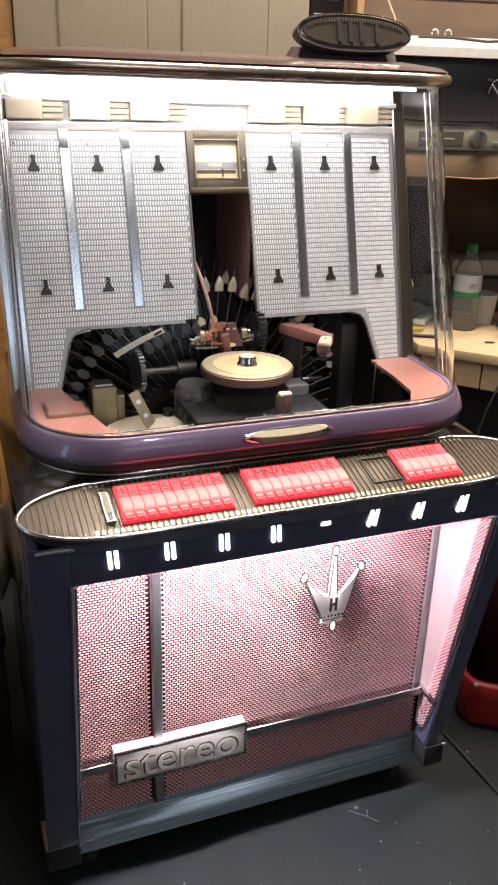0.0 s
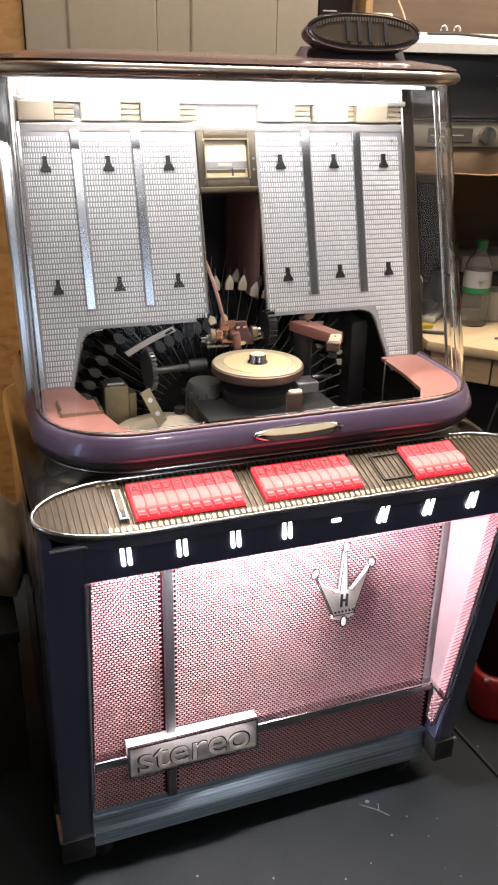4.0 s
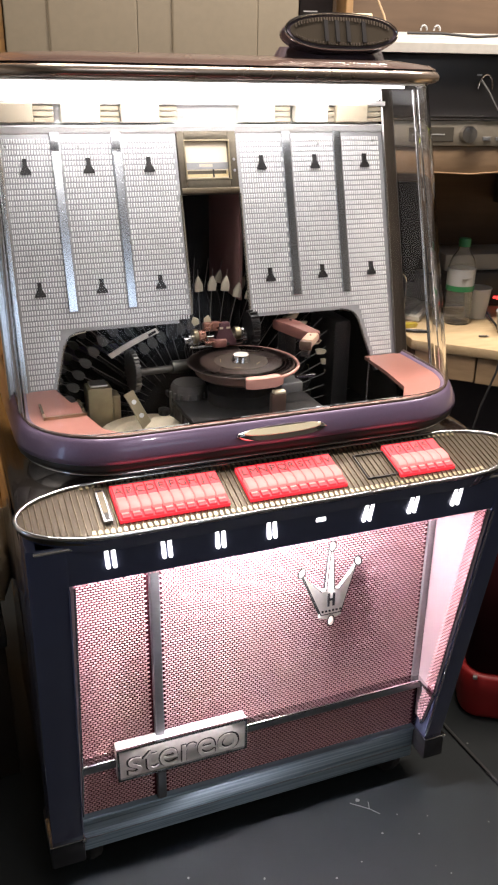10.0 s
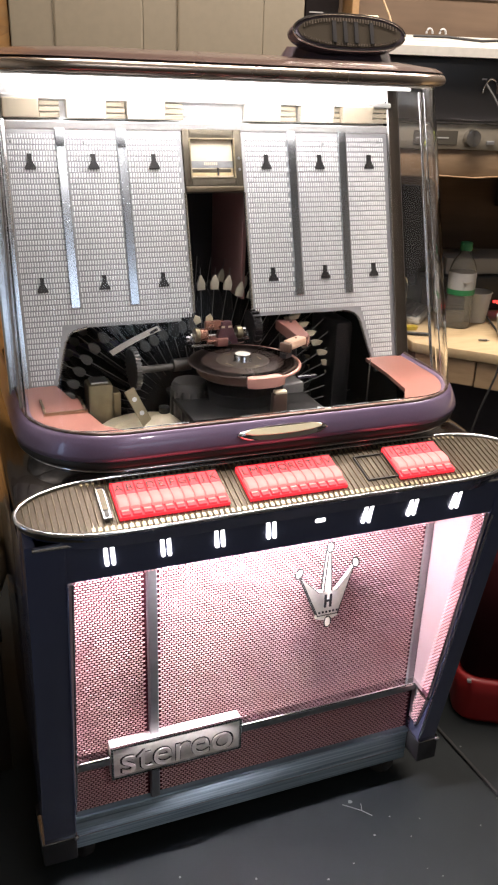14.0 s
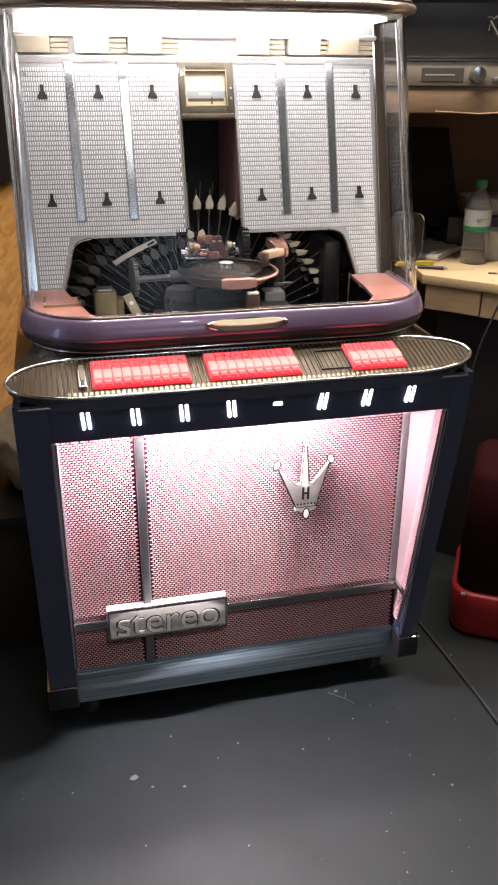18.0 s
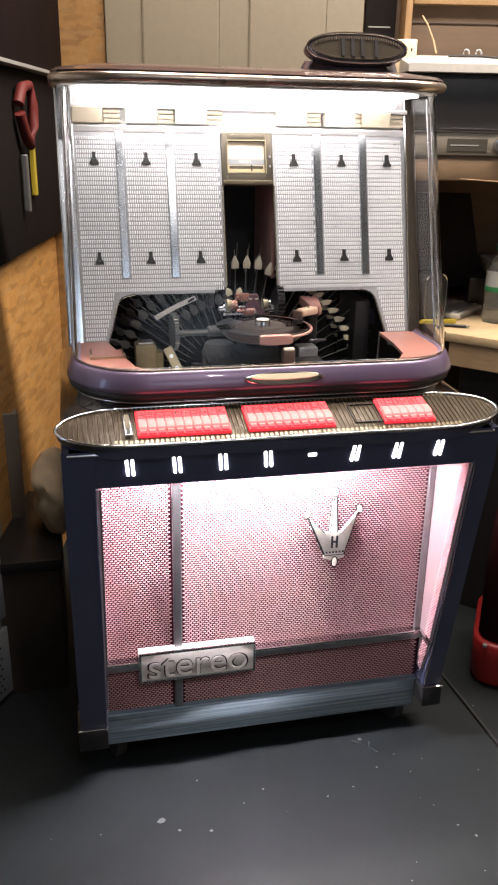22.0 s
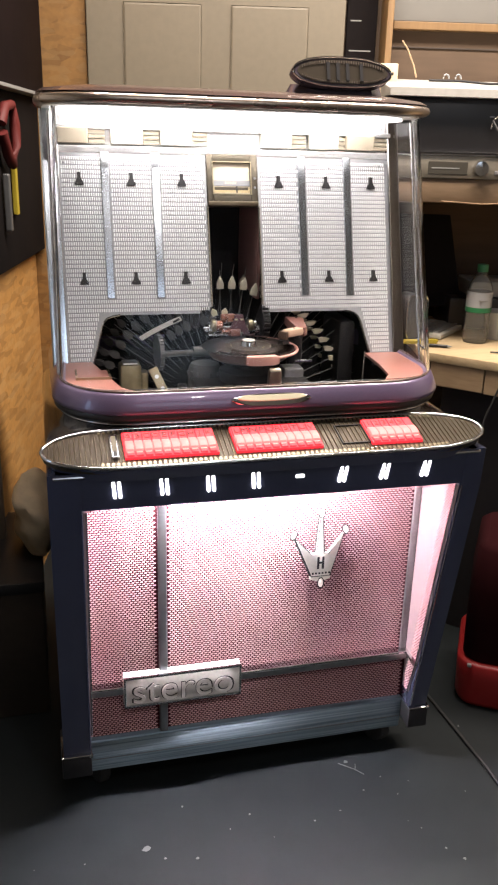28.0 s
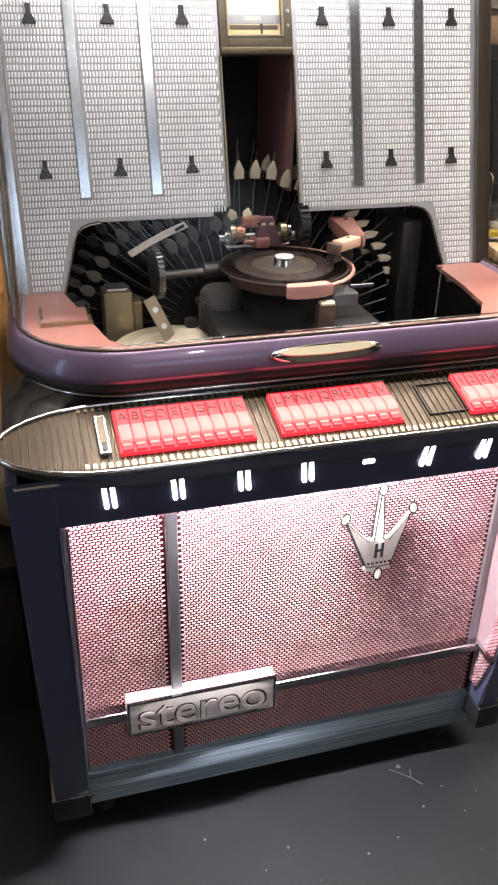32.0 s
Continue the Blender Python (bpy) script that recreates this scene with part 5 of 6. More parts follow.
def bench():
    b = thing("workbench", "pale plywood workbench with a thick front edge", "workbench", pose(0, 0, 0))
    top = [(0.575, 0.475), (1.40, -0.36), (2.05, 0.25), (1.95, 0.68), (0.66, 0.95)]
    part("bench_top", prism(top, 0.024, m=Matrix.Translation((0, 0, 0.761)), bevel=0.003), BENCH, b, "", 40)
    along = Matrix.Translation((0.585, 0.472, 0)) @ Matrix.Rotation(radians(-45.3), 4, "Z")
    part("bench_apron", box(0.0, 0.137, 0.0, 0.022, 0.700, 0.760, 0.002, m=along), BENCH_EDGE, b)
    part("bench_apron", box(0.140, 1.15, 0.002, 0.024, 0.698, 0.760, 0.002, m=along), BENCH_EDGE, b)
    # added dark block: stands in for the shade under the bench top
    c = part("bench_shade", box(0.02, 1.10, 0.05, 0.42, 0.0, 0.697, 0.004, m=along), SHADE_AND_KNOT, b, "dark block for the shade under the top")
    for u in (0.36, 0.72):
        part("bench_shade_gap", box(u, u + 0.004, 0.047, 0.051, 0.02, 0.69, m=along), BLACK, c)
    # what lies on it
    k = thing("keyboard", "grey computer keyboard on the workbench", "keyboard", Matrix.Translation((0.672, 0.600, 0.786)) @ Matrix.Rotation(radians(43), 4, "Z"))
    part("keyboard_body", prism([(0, 0), (0.18, 0), (0.18, 0.24), (0, 0.24)], 0.014, bevel=0.004), KEYCAP, k, "", 40)
    for i in range(8):
        for j in range(11):
            part("keyboard_key", prism([(0.014 + i * 0.0195, 0.012 + j * 0.0200), (0.030 + i * 0.0195, 0.012 + j * 0.0200), (0.030 + i * 0.0195, 0.028 + j * 0.0200), (0.014 + i * 0.0195, 0.028 + j * 0.0200)], 0.005, m=Matrix.Translation((0, 0, 0.0142))), GREY, k)
    m = thing("monitor", "dark flat screen standing behind the keyboard", "monitor", Matrix.Translation((0.66, 0.80, 0.786)))
    part("screen", prism([(-0.20, 0.06), (0.160, 0.055), (0.096, 0.312), (-0.20, 0.32)], 0.022, m=FRONT, bevel=0.004), RACK, m, "", 40)
    part("screen_stand", box(-0.06, 0.06, -0.02, 0.04, 0.0, 0.075, 0.004), BLACK, m, "", 40)
    o = thing("desk_speaker", "small black rounded speaker with a pale rim", "speaker", Matrix.Translation((0.592, 0.612, 0.786)) @ Matrix.Rotation(radians(25), 4, "Z"))
    oval = [(x, z) for x, z in round_rect(-0.036, 0.036, 0.0, 0.125, 0.026, 6)]
    part("speaker_body", prism(oval, 0.045, m=Matrix.Translation((0, 0.03, 0)) @ FRONT, bevel=0.006), BLACK, o, "", 50)
    part("speaker_rim", tube([Vector((x * 0.97, -0.0155, 0.003 + z * 0.96)) for x, z in oval], 0.0022, 6, closed=True), STRIP, o, "pale rim", 60)
    y = thing("folding_rule", "yellow folding rule on the workbench", "ruler", pose(0.612, 0.572, 0.786, 0, 0, -4))
    for i in range(3):
        part("rule_leaf", box(-0.060 + 0.004 * i, 0.030 + 0.002 * i, -0.009, 0.009, 0.003 * i, 0.003 * i + 0.0027), YELLOW, y)
    p = thing("black_pen", "black pen on the workbench", "pen", pose(0.618, 0.521, 0.790, 0, 0, -26))
    part("pen_barrel", tube([(-0.034, 0, 0), (0.03, 0, 0)], 0.004, 8), BLACK, p, "", 60)
    part("pen_tip", lathe([(0.0038, 0.0), (0.0012, 0.010), (0.0, 0.011)], 8, m=pose(0.03, 0, 0, 0, 90, 0)), GREY_METAL, p)
    p = thing("black_pen", "short dark pencil on the workbench", "pencil", pose(0.742, 0.436, 0.7885, 0, 0, -20))
    part("pen_barrel", tube([(-0.012, 0, 0), (0.008, 0, 0)], 0.0022, 6), BLACK, p, "", 60)
    part("pen_tip", lathe([(0.0022, 0.0), (0.0004, 0.006), (0.0, 0.006)], 6, m=pose(0.008, 0, 0, 0, 90, 0)), GREY_METAL, p)
    c = thing("plastic_cup", "clear plastic cup standing on the workbench", "cup", pose(0.832, 0.60, 0.786))
    part("cup_wall", lathe([(0.0, 0.0), (0.026, 0.0), (0.033, 0.072), (0.034, 0.075), (0.032, 0.074), (0.0245, 0.003), (0.0, 0.003)], 24), CLOUDY, c, "", 60)
    part("cup_rim", tube([(0.0335 * math.cos(a), 0.0335 * math.sin(a), 0.075) for a in (2 * math.pi * i / 24 for i in range(24))], 0.0015, 6, closed=True), WHITE, c, "", 60)
    w = thing("white_tub", "white plastic bowl on the workbench", "bowl", pose(0.842, 0.432, 0.786))
    part("bowl_wall", lathe([(0.0, 0.0), (0.048, 0.0), (0.054, 0.006), (0.060, 0.050), (0.058, 0.052), (0.051, 0.010), (0.0, 0.006)], 32), WHITE, w, "", 50)
    part("bowl_lip", tube([(0.0595 * math.cos(a), 0.0595 * math.sin(a), 0.051) for a in (2 * math.pi * i / 28 for i in range(28))], 0.002, 6, closed=True), WHITE, w, "", 60)
    e = thing("black_device", "black electronic box with red and blue lights", "device", ROOM @ Matrix.Translation((1.18, -0.20, 0.786)))
    part("device_case", box(-0.16, 0.30, -0.02, 0.15, 0.0, 0.09, 0.005), BLACK, e, "", 40)
    part("device_top", box(-0.10, 0.25, 0.0, 0.14, 0.091, 0.135, 0.006), GREY, e, "grey upper tray", 40)
    for i, (u, mat) in enumerate(((0.010, LED_BLUE), (0.040, LED_RED), (0.050, LED_RED), (0.060, LED_RED))):
        part("led", box(u - 0.004, u + 0.004, -0.0225, -0.0195, 0.018 + 0.003 * (i % 2), 0.027), mat, e)
    h = thing("hanging_cable", "thin dark cable hanging over the bench edge", "cable", pose(0, 0, 0))
    part("cable_run", tube([(0.862, 0.60, 0.800), (0.822, 0.50, 0.792), (0.775, 0.40, 0.790), (0.722, 0.332, 0.790), (0.708, 0.322, 0.778), (0.70, 0.322, 0.74), (0.672, 0.325, 0.66), (0.65, 0.33, 0.55)], 0.0024, 8), RUBBER, h, "", 60)


SHELF_WOOD = material("smoky_brown_shelf_wood", (0.19, 0.125, 0.07), 0.6, 0.0, grain=0.5, scale=20, stretch=(1, 1, 6), second=(0.12, 0.078, 0.042), blotch=0.3)
BENCH_EDGE = material("bench_edge_wood", (0.40, 0.28, 0.16), 0.6, 0.0, grain=0.5, scale=20, stretch=(1, 1, 6), second=(0.26, 0.17, 0.09), blotch=0.3)
# near-black for the shade under the bench and for the pine's knots
SHADE_AND_KNOT = material("shade_and_knot_black", (0.016, 0.014, 0.015), 0.6, 0.0, grain=0.4)
KEYCAP = material("pale_keycaps", (0.52, 0.50, 0.44), 0.5)
CLOUDY = glass("cloudy_cup_plastic", (0.85, 0.85, 0.82), 0.25, 1.15)
CLOUDY.node_tree.nodes["Principled BSDF"].inputs["Transmission Weight"].default_value = 0.6
LED_RED = glowing("red_led", (1.0, 0.04, 0.03), 1.2)
LED_BLUE = glowing("blue_led", (0.08, 0.1, 1.0), 1.0)


def amps():
    s = thing("wall_shelf", "brown wooden wall shelf under the hi-fi", "shelf", ROOM)
    part("shelf_board", box(0.72, 2.3, -0.47, -0.01, 1.148, 1.204, 0.003), SHELF_WOOD, s, "", 40)
    part("shelf_edge", tube([(0.90, -0.474, 1.152), (1.00, -0.476, 1.1475), (1.08, -0.474, 1.152)], 0.002, 6), PINE, s)
    for u in (1.3, 2.2):
        part("shelf_bracket", box(u - 0.02, u + 0.02, -0.36, -0.01, 1.03, 1.147), BROWN_WALL, s)
    a = thing("silver_receiver", "slim silver hi-fi receiver with display and knob", "receiver", ROOM)
    part("receiver_body", box(0.74, 1.30, -0.475, -0.06, 1.2045, 1.256, 0.003), RECEIVER, a, "", 40)
    part("receiver_trim", box(0.738, 1.302, -0.479, -0.468, 1.2562, 1.2602, 0.001), CHROME, a, "bright chrome line")
    part("receiver_display", box(0.86, 0.955, -0.4765, -0.473, 1.214, 1.243, 0.001), SMOKE, a, "dark display window")
    part("display_text", box(0.868, 0.935, -0.4772, -0.4766, 1.227, 1.2295), GREY, a)
    part("receiver_knob", lathe([(0, 0), (0.0175, 0), (0.0165, 0.016), (0.0, 0.018)], 24, m=Matrix.Translation((0.985, -0.476, 1.229)) @ Matrix.Rotation(radians(90), 4, "X")), CHROME, a, "round chrome knob", 40)
    for u in (1.03, 1.06, 1.09, 1.12):
        part("receiver_button", box(u - 0.009, u + 0.009, -0.479, -0.474, 1.216, 1.224, 0.001), GREY_METAL, a)
    k = thing("black_amplifier", "black amplifier with a sloping pale lid", "amplifier", ROOM)
    part("amp_body", box(0.745, 1.42, -0.46, -0.06, 1.261, 1.384, 0.004), BLACK, k, "", 40)
    part("amp_lid", prism([(-0.490, 1.3845), (-0.490, 1.402), (-0.30, 1.432), (-0.05, 1.445), (-0.05, 1.3845)], 0.70, m=Matrix.Translation((0.752, 0, 0)) @ SIDE, bevel=0.003), DULL_SILVER, k, "pale grey lid", 40)
    for u, z, w in ((1.005, 1.345, 0.011), (1.075, 1.338, 0.02), (1.10, 1.32, 0.015), (1.09, 1.302, 0.012)):
        part("amp_mark", box(u - w / 2, u + w / 2, -0.4612, -0.4598, z - 0.0016, z + 0.0016), WHITE, k)
    part("amp_handle", tube([(1.02 + 0.016 * math.cos(q), -0.462 - 0.004 * math.sin(q), 1.318 + 0.028 * math.sin(q)) for q in (math.pi * i / 10 for i in range(11))], 0.0022, 6), CHROME, k, "", 60)
    # cables over and in front of the stack
    for label, pts, r, mat in (("thin dark cable lying over the amplifier lid", [(0.86, -0.40, 1.424), (0.93, -0.41, 1.424), (1.0, -0.43, 1.418), (1.06, -0.42, 1.422), (1.12, -0.40, 1.43), (1.30, -0.36, 1.434)], 0.0028, RUBBER), ("pale wire rising behind the amplifier lid", [(0.86, -0.26, 1.44), (0.855, -0.24, 1.47), (0.84, -0.22, 1.51), (0.83, -0.20, 1.53)], 0.0022, BENCH_EDGE), ("grey cable hanging in front of the receiver", [(1.0, -0.485, 1.335), (1.01, -0.51, 1.31), (1.035, -0.53, 1.26), (1.06, -0.535, 1.21), (1.09, -0.53, 1.19), (1.12, -0.525, 1.20), (1.15, -0.52, 1.25), (1.17, -0.50, 1.31)], 0.0026, RUBBER), ("thin pale cable looped beside the receiver", [(1.09, -0.50, 1.33), (1.115, -0.53, 1.30), (1.13, -0.535, 1.25), (1.115, -0.53, 1.205), (1.09, -0.525, 1.185), (1.075, -0.52, 1.17)], 0.0022, GREY_METAL), ("yellow-green earth wire beside the receiver", [(1.10, -0.525, 1.255), (1.12, -0.53, 1.275), (1.15, -0.53, 1.29), (1.19, -0.52, 1.30)], 0.004, LIME)):
        w = thing("signal_cable", label, "cable", ROOM, "cables round the hi-fi")
        part("cable_run", tube([Vector(q) for q in pts], r, 8), mat, w, "", 60)
    for q in ((0.915, -0.345, 1.429), (0.945, -0.345, 1.429)):
        w = thing("clip", "small bright clip on the amplifier lid", "clip", ROOM)
        part("clip_loop", tube([Vector(q) + Vector((0.007 * math.cos(v), 0, 0.004 + 0.010 * math.sin(v))) for v in (math.pi * i / 8 for i in range(9))], 0.0022, 6), WHITE, w, "", 60)
    b = thing("socket_box", "white socket box hanging under the cables", "socket", ROOM @ Matrix.Translation((1.115, -0.51, 1.135)))
    part("socket_case", box(-0.036, 0.06, -0.012, 0.04, 0.0, 0.075, 0.004), WHITE, b, "", 40)
    part("socket_hole", box(0.008, 0.036, -0.0135, -0.011, 0.026, 0.052, 0.002), BLACK, b)
    # boarding and rail above the hi-fi
    r = part("wall_rail", box(0.835, 2.6, -0.035, -0.002, 1.578, 1.598, 0.002, m=ROOM), PINE)
    tagged(r, "pale timber rail along the back wall", kind="structure")
    r = part("wall_panel", box(0.835, 2.6, -0.018, -0.002, 1.600, 2.3, 0.002, m=ROOM), DIM_GREY)
    tagged(r, "grey board above the timber rail", kind="structure")
    for z in (1.30, 1.44, 1.535):
        r = part("trim", box(0.835, 2.6, -0.005, -0.002, z, z + 0.003, m=ROOM), DARK_CARD)
        tagged(r, "dark joint between the wall boards", kind="structure")
    p = thing("black_notice", "black framed notice on the wall by the post", "notice", ROOM @ Matrix.Translation((0.708, -0.006, 1.445)))
    part("notice_board", box(0.0, 0.084, -0.012, 0.0, 0.0, 0.32, 0.002), RACK, p)
    for z, w in ((0.03, 0.05), (0.042, 0.035), (0.075, 0.06), (0.15, 0.03)):
        part("notice_line", box(0.010, 0.010 + w, -0.0132, -0.0122, z, z + 0.003), GREY, p)


DIM_GREY = material("dim_grey_board", (0.15, 0.145, 0.13), 0.6, 0.0, blotch=0.3)
RECEIVER = material("dim_champagne_metal", (0.24, 0.215, 0.17), 0.4, 0.4, grain=0.2, scale=80)
DULL_SILVER = material("pale_grey_enamel", (0.50, 0.49, 0.45), 0.42, 0.15, grain=0.2, scale=80, blotch=0.3)
SMOKE = material("smoked_display", (0.06, 0.055, 0.045), 0.2)
LIME = material("yellow_green_sleeve", (0.42, 0.50, 0.06), 0.5)


def bottle():
    b = thing("water_bottle", "clear plastic bottle with green cap and label", "bottle", pose(0.757, 0.572, 0.786))
    part("bottle_body", lathe([(0.0, 0.0), (0.030, 0.0), (0.033, 0.008), (0.031, 0.05), (0.033, 0.09), (0.033, 0.135), (0.026, 0.16), (0.013, 0.178), (0.013, 0.19), (0.0118, 0.19), (0.0118, 0.177), (0.0248, 0.159), (0.0318, 0.135), (0.0318, 0.09), (0.0298, 0.05), (0.0318, 0.009), (0.029, 0.0015), (0.0, 0.0015)], 24), CLEAR, b, "", 60)
    for z in (0.020, 0.040, 0.060, 0.150):
        part("bottle_rib", tube([((0.0325 if z < 0.1 else 0.0295) * math.cos(a), (0.0325 if z < 0.1 else 0.0295) * math.sin(a), z) for a in (2 * math.pi * i / 24 for i in range(24))], 0.0012, 6, closed=True), CLEAR, b, "", 60)
    part("bottle_label", lathe([(0.0335, 0.095), (0.0338, 0.095), (0.0338, 0.135), (0.0335, 0.135)], 24), WHITE, b, "white and green label", 60)
    part("bottle_band", lathe([(0.0336, 0.082), (0.0340, 0.082), (0.0340, 0.095), (0.0336, 0.095)], 24), GREEN, b, "", 60)
    part("label_bar", box(-0.018, 0.006, -0.0345, -0.030, 0.113, 0.116), GREY, b)
    part("bottle_cap", lathe([(0.0, 0.186), (0.0145, 0.186), (0.0145, 0.203), (0.013, 0.205), (0.0, 0.205)], 18), GREEN, b, "green cap", 40)


CLEAR = glass("clear_plastic", (0.98, 0.98, 0.96), 0.02, 1.12)
CLEAR.node_tree.nodes["Principled BSDF"].inputs["Transmission Weight"].default_value = 0.95
GREEN = material("green_plastic", (0.02, 0.16, 0.06), 0.4)


def red_tub():
    """A red container with a rounded foot, standing along the bench."""
    at = Matrix.Translation((0.548, 0.100, 0)) @ Matrix.Rotation(radians(-31), 4, "Z")
    r = thing("red_bin", "red plastic bin with its upper half darkened for shade", "bin", at)
    ring = lambda g, z, r0=0.05: [Vector((x, y, z)) for x, y in round_rect(-g, 0.42 + g, -g, 0.25 + g, r0 + g, 8)]
    part("bin_body", loft([ring(-0.016, 0.0, 0.055), ring(-0.004, 0.004), ring(0.002, 0.018), ring(0.004, 0.08), ring(0.006, 0.114), ring(0.003, 0.119), ring(-0.006, 0.121)]), RED, r, "", 50)
    # the bin's upper half: shade is put into its darker red
    part("bin_upper", loft([ring(-0.010, 0.1215), ring(-0.006, 0.128), ring(-0.004, 0.30), ring(-0.012, 0.41), ring(-0.03, 0.425)]), SHADED_RED, r, "upper half, darkened for shade", 50)
    part("bin_catch", box(0.020, 0.030, -0.008, 0.0, 0.114, 0.122, 0.002), GREY, r, "small pale catch", 40)


def drawers():
    """A tall stack of perforated drawers; its front looks past the jukebox towards the camera."""
    front = Matrix.Translation((-0.530, 0.272, 0)) @ Matrix.Rotation(math.atan2(0.835, 0.55), 4, "Z")
    d = thing("drawer_tower", "tall white stack of perforated metal drawers", "drawers", front)
    part("tower_body", box(-0.62, -0.004, 0.012, 0.12, 0.0, 1.45, 0.004), GREY, d, "grey frame", 40)
    tops = [0.0, 0.20, 0.40, 0.615, 0.85, 1.08, 1.30]
    for k, (z0, z1) in enumerate(zip(tops, tops[1:])):
        drawer = part("drawer", box(-0.61, -0.002, 0.0, 0.012, z0 + 0.012, z1 - 0.012, 0.004), WHITE, d, "", 40)
        holes = bmesh.new()
        for i in range(17):
            for j in range(int((z1 - z0 - 0.06) / 0.014)):
                x, z = -0.035 - i * 0.014 - 0.007 * (j % 2), z0 + 0.035 + j * 0.014
                prism([(x + 0.0035 * math.cos(q), z + 0.0035 * math.sin(q)) for q in (math.pi * n / 3 for n in range(6))], 0.0008, holes, FRONT)
        part("perforation", holes, BLACK, drawer)
        if k < 2:
            part("pull", tube([(-0.20, -0.004, z0 + 0.12), (-0.19, -0.028, z0 + 0.11), (-0.13, -0.030, z0 + 0.10), (-0.12, -0.004, z0 + 0.10)], 0.006, 8), BLACK, drawer, "black curved pull", 60)
    part("tower_knob", ball((-0.045, -0.02, 0.80), 0.024, squash=(1.2, 0.8, 0.9)), WHITE, d, "white round knob", 60)


def left_things():
    p = thing("grey_panel", "dim brown-grey panel standing behind the drawers", "panel", Matrix.Translation((-0.486, 0.50, 0)))
    part("panel_sheet", box(-0.10, 0.0, -0.006, 0.006, 0.0, 0.62, 0.003), DIM_BROWN, p, "", 40)
    part("panel_fold", box(-0.012, 0.0, 0.0065, 0.03, 0.0, 0.62, 0.002), DIM_BROWN, p, "", 40)
    c = thing("black_wall_cabinet", "black wall rack with a red tool and a yellow level", "rack", ROOM)
    part("rack_board", box(-0.172, -0.145, -0.79, -0.035, 0.965, 1.375, 0.003), RACK, c, "", 40)
    part("rack_shelf", box(-0.172, -0.115, -0.79, -0.035, 1.376, 1.384, 0.001), GREY, c)
    part("rack_upper", box(-0.172, -0.125, -0.79, -0.035, 1.385, 1.75, 0.004), PLUM, c, "dark glossy upper box", 40)
    part("yellow_level", box(-0.144, -0.132, -0.40, -0.38, 1.09, 1.245, 0.002), YELLOW, c, "yellow spirit level")
    tool = bmesh.new()
    tube([ROOM_IN(q) for q in ((-0.13, -0.52, 1.30), (-0.125, -0.50, 1.335), (-0.12, -0.46, 1.34), (-0.12, -0.43, 1.30), (-0.12, -0.435, 1.25), (-0.125, -0.46, 1.21), (-0.125, -0.49, 1.23), (-0.128, -0.52, 1.28))], 0.013, 8, tool)
    part("red_tool", tool, TOOL_RED, c, "red bent tool handle", 60)
    part("tool_tip", box(-0.140, -0.125, -0.50, -0.485, 1.06, 1.19, 0.003), GREY_METAL, c)
    b = thing("cloth_bag", "crumpled tan cloth bag on a dark box", "bag", pose(-0.412, 0.46, 0.0))
    bm = ball((0, 0, 0.425), 0.082, squash=(0.60, 1.5, 1.15), n=32)
    for v in bm.verts:
        v.co += 0.030 * noise.noise_vector(v.co * 11) + 0.010 * noise.noise_vector(v.co * 38)
        v.co.z = max(v.co.z, 0.3525)
    part("bag_skin", bm, BAG, b, "", 50)
    s = thing("low_box", "dark brown low box under the bag", "box", pose(-0.455, 0.46, 0))
    part("box_body", box(-0.09, 0.05, -0.19, 0.19, 0.0, 0.32, 0.004), DARK_CARD, s, "", 40)
    part("box_lid", box(-0.095, 0.055, -0.195, 0.195, 0.321, 0.35, 0.004), BLACK, s, "", 40)
    k = thing("floor_cable", "thin black cable lying on the floor", "cable", pose(0, 0, 0))
    part("cable_run", tube([(0.47, 0.62, 0.004), (0.484, 0.30, 0.004), (0.500, 0.10, 0.004), (0.513, -0.12, 0.004), (0.519, -0.35, 0.004), (0.55, -0.9, 0.004)], 0.0038, 8), RUBBER, k, "", 60)


DIM_BROWN = material("dim_brown_grey_paint", (0.13, 0.11, 0.09), 0.6, 0.0, blotch=0.3)
DARK_CARD = material("dark_brown_card", (0.045, 0.032, 0.024), 0.7, grain=0.3)
TOOL_RED = material("dull_red_grip", (0.11, 0.010, 0.008), 0.6)
ROOM_IN = Vector
PLUM = material("dark_plum_board", (0.010, 0.005, 0.005), 0.8, 0.0, blotch=0.5, spec=0.1)
RACK = material("matt_black_board", (0.010, 0.008, 0.008), 0.9, 0.0, grain=0.3, spec=0.1)
YELLOW = material("yellow_paint", (0.40, 0.31, 0.025), 0.5)


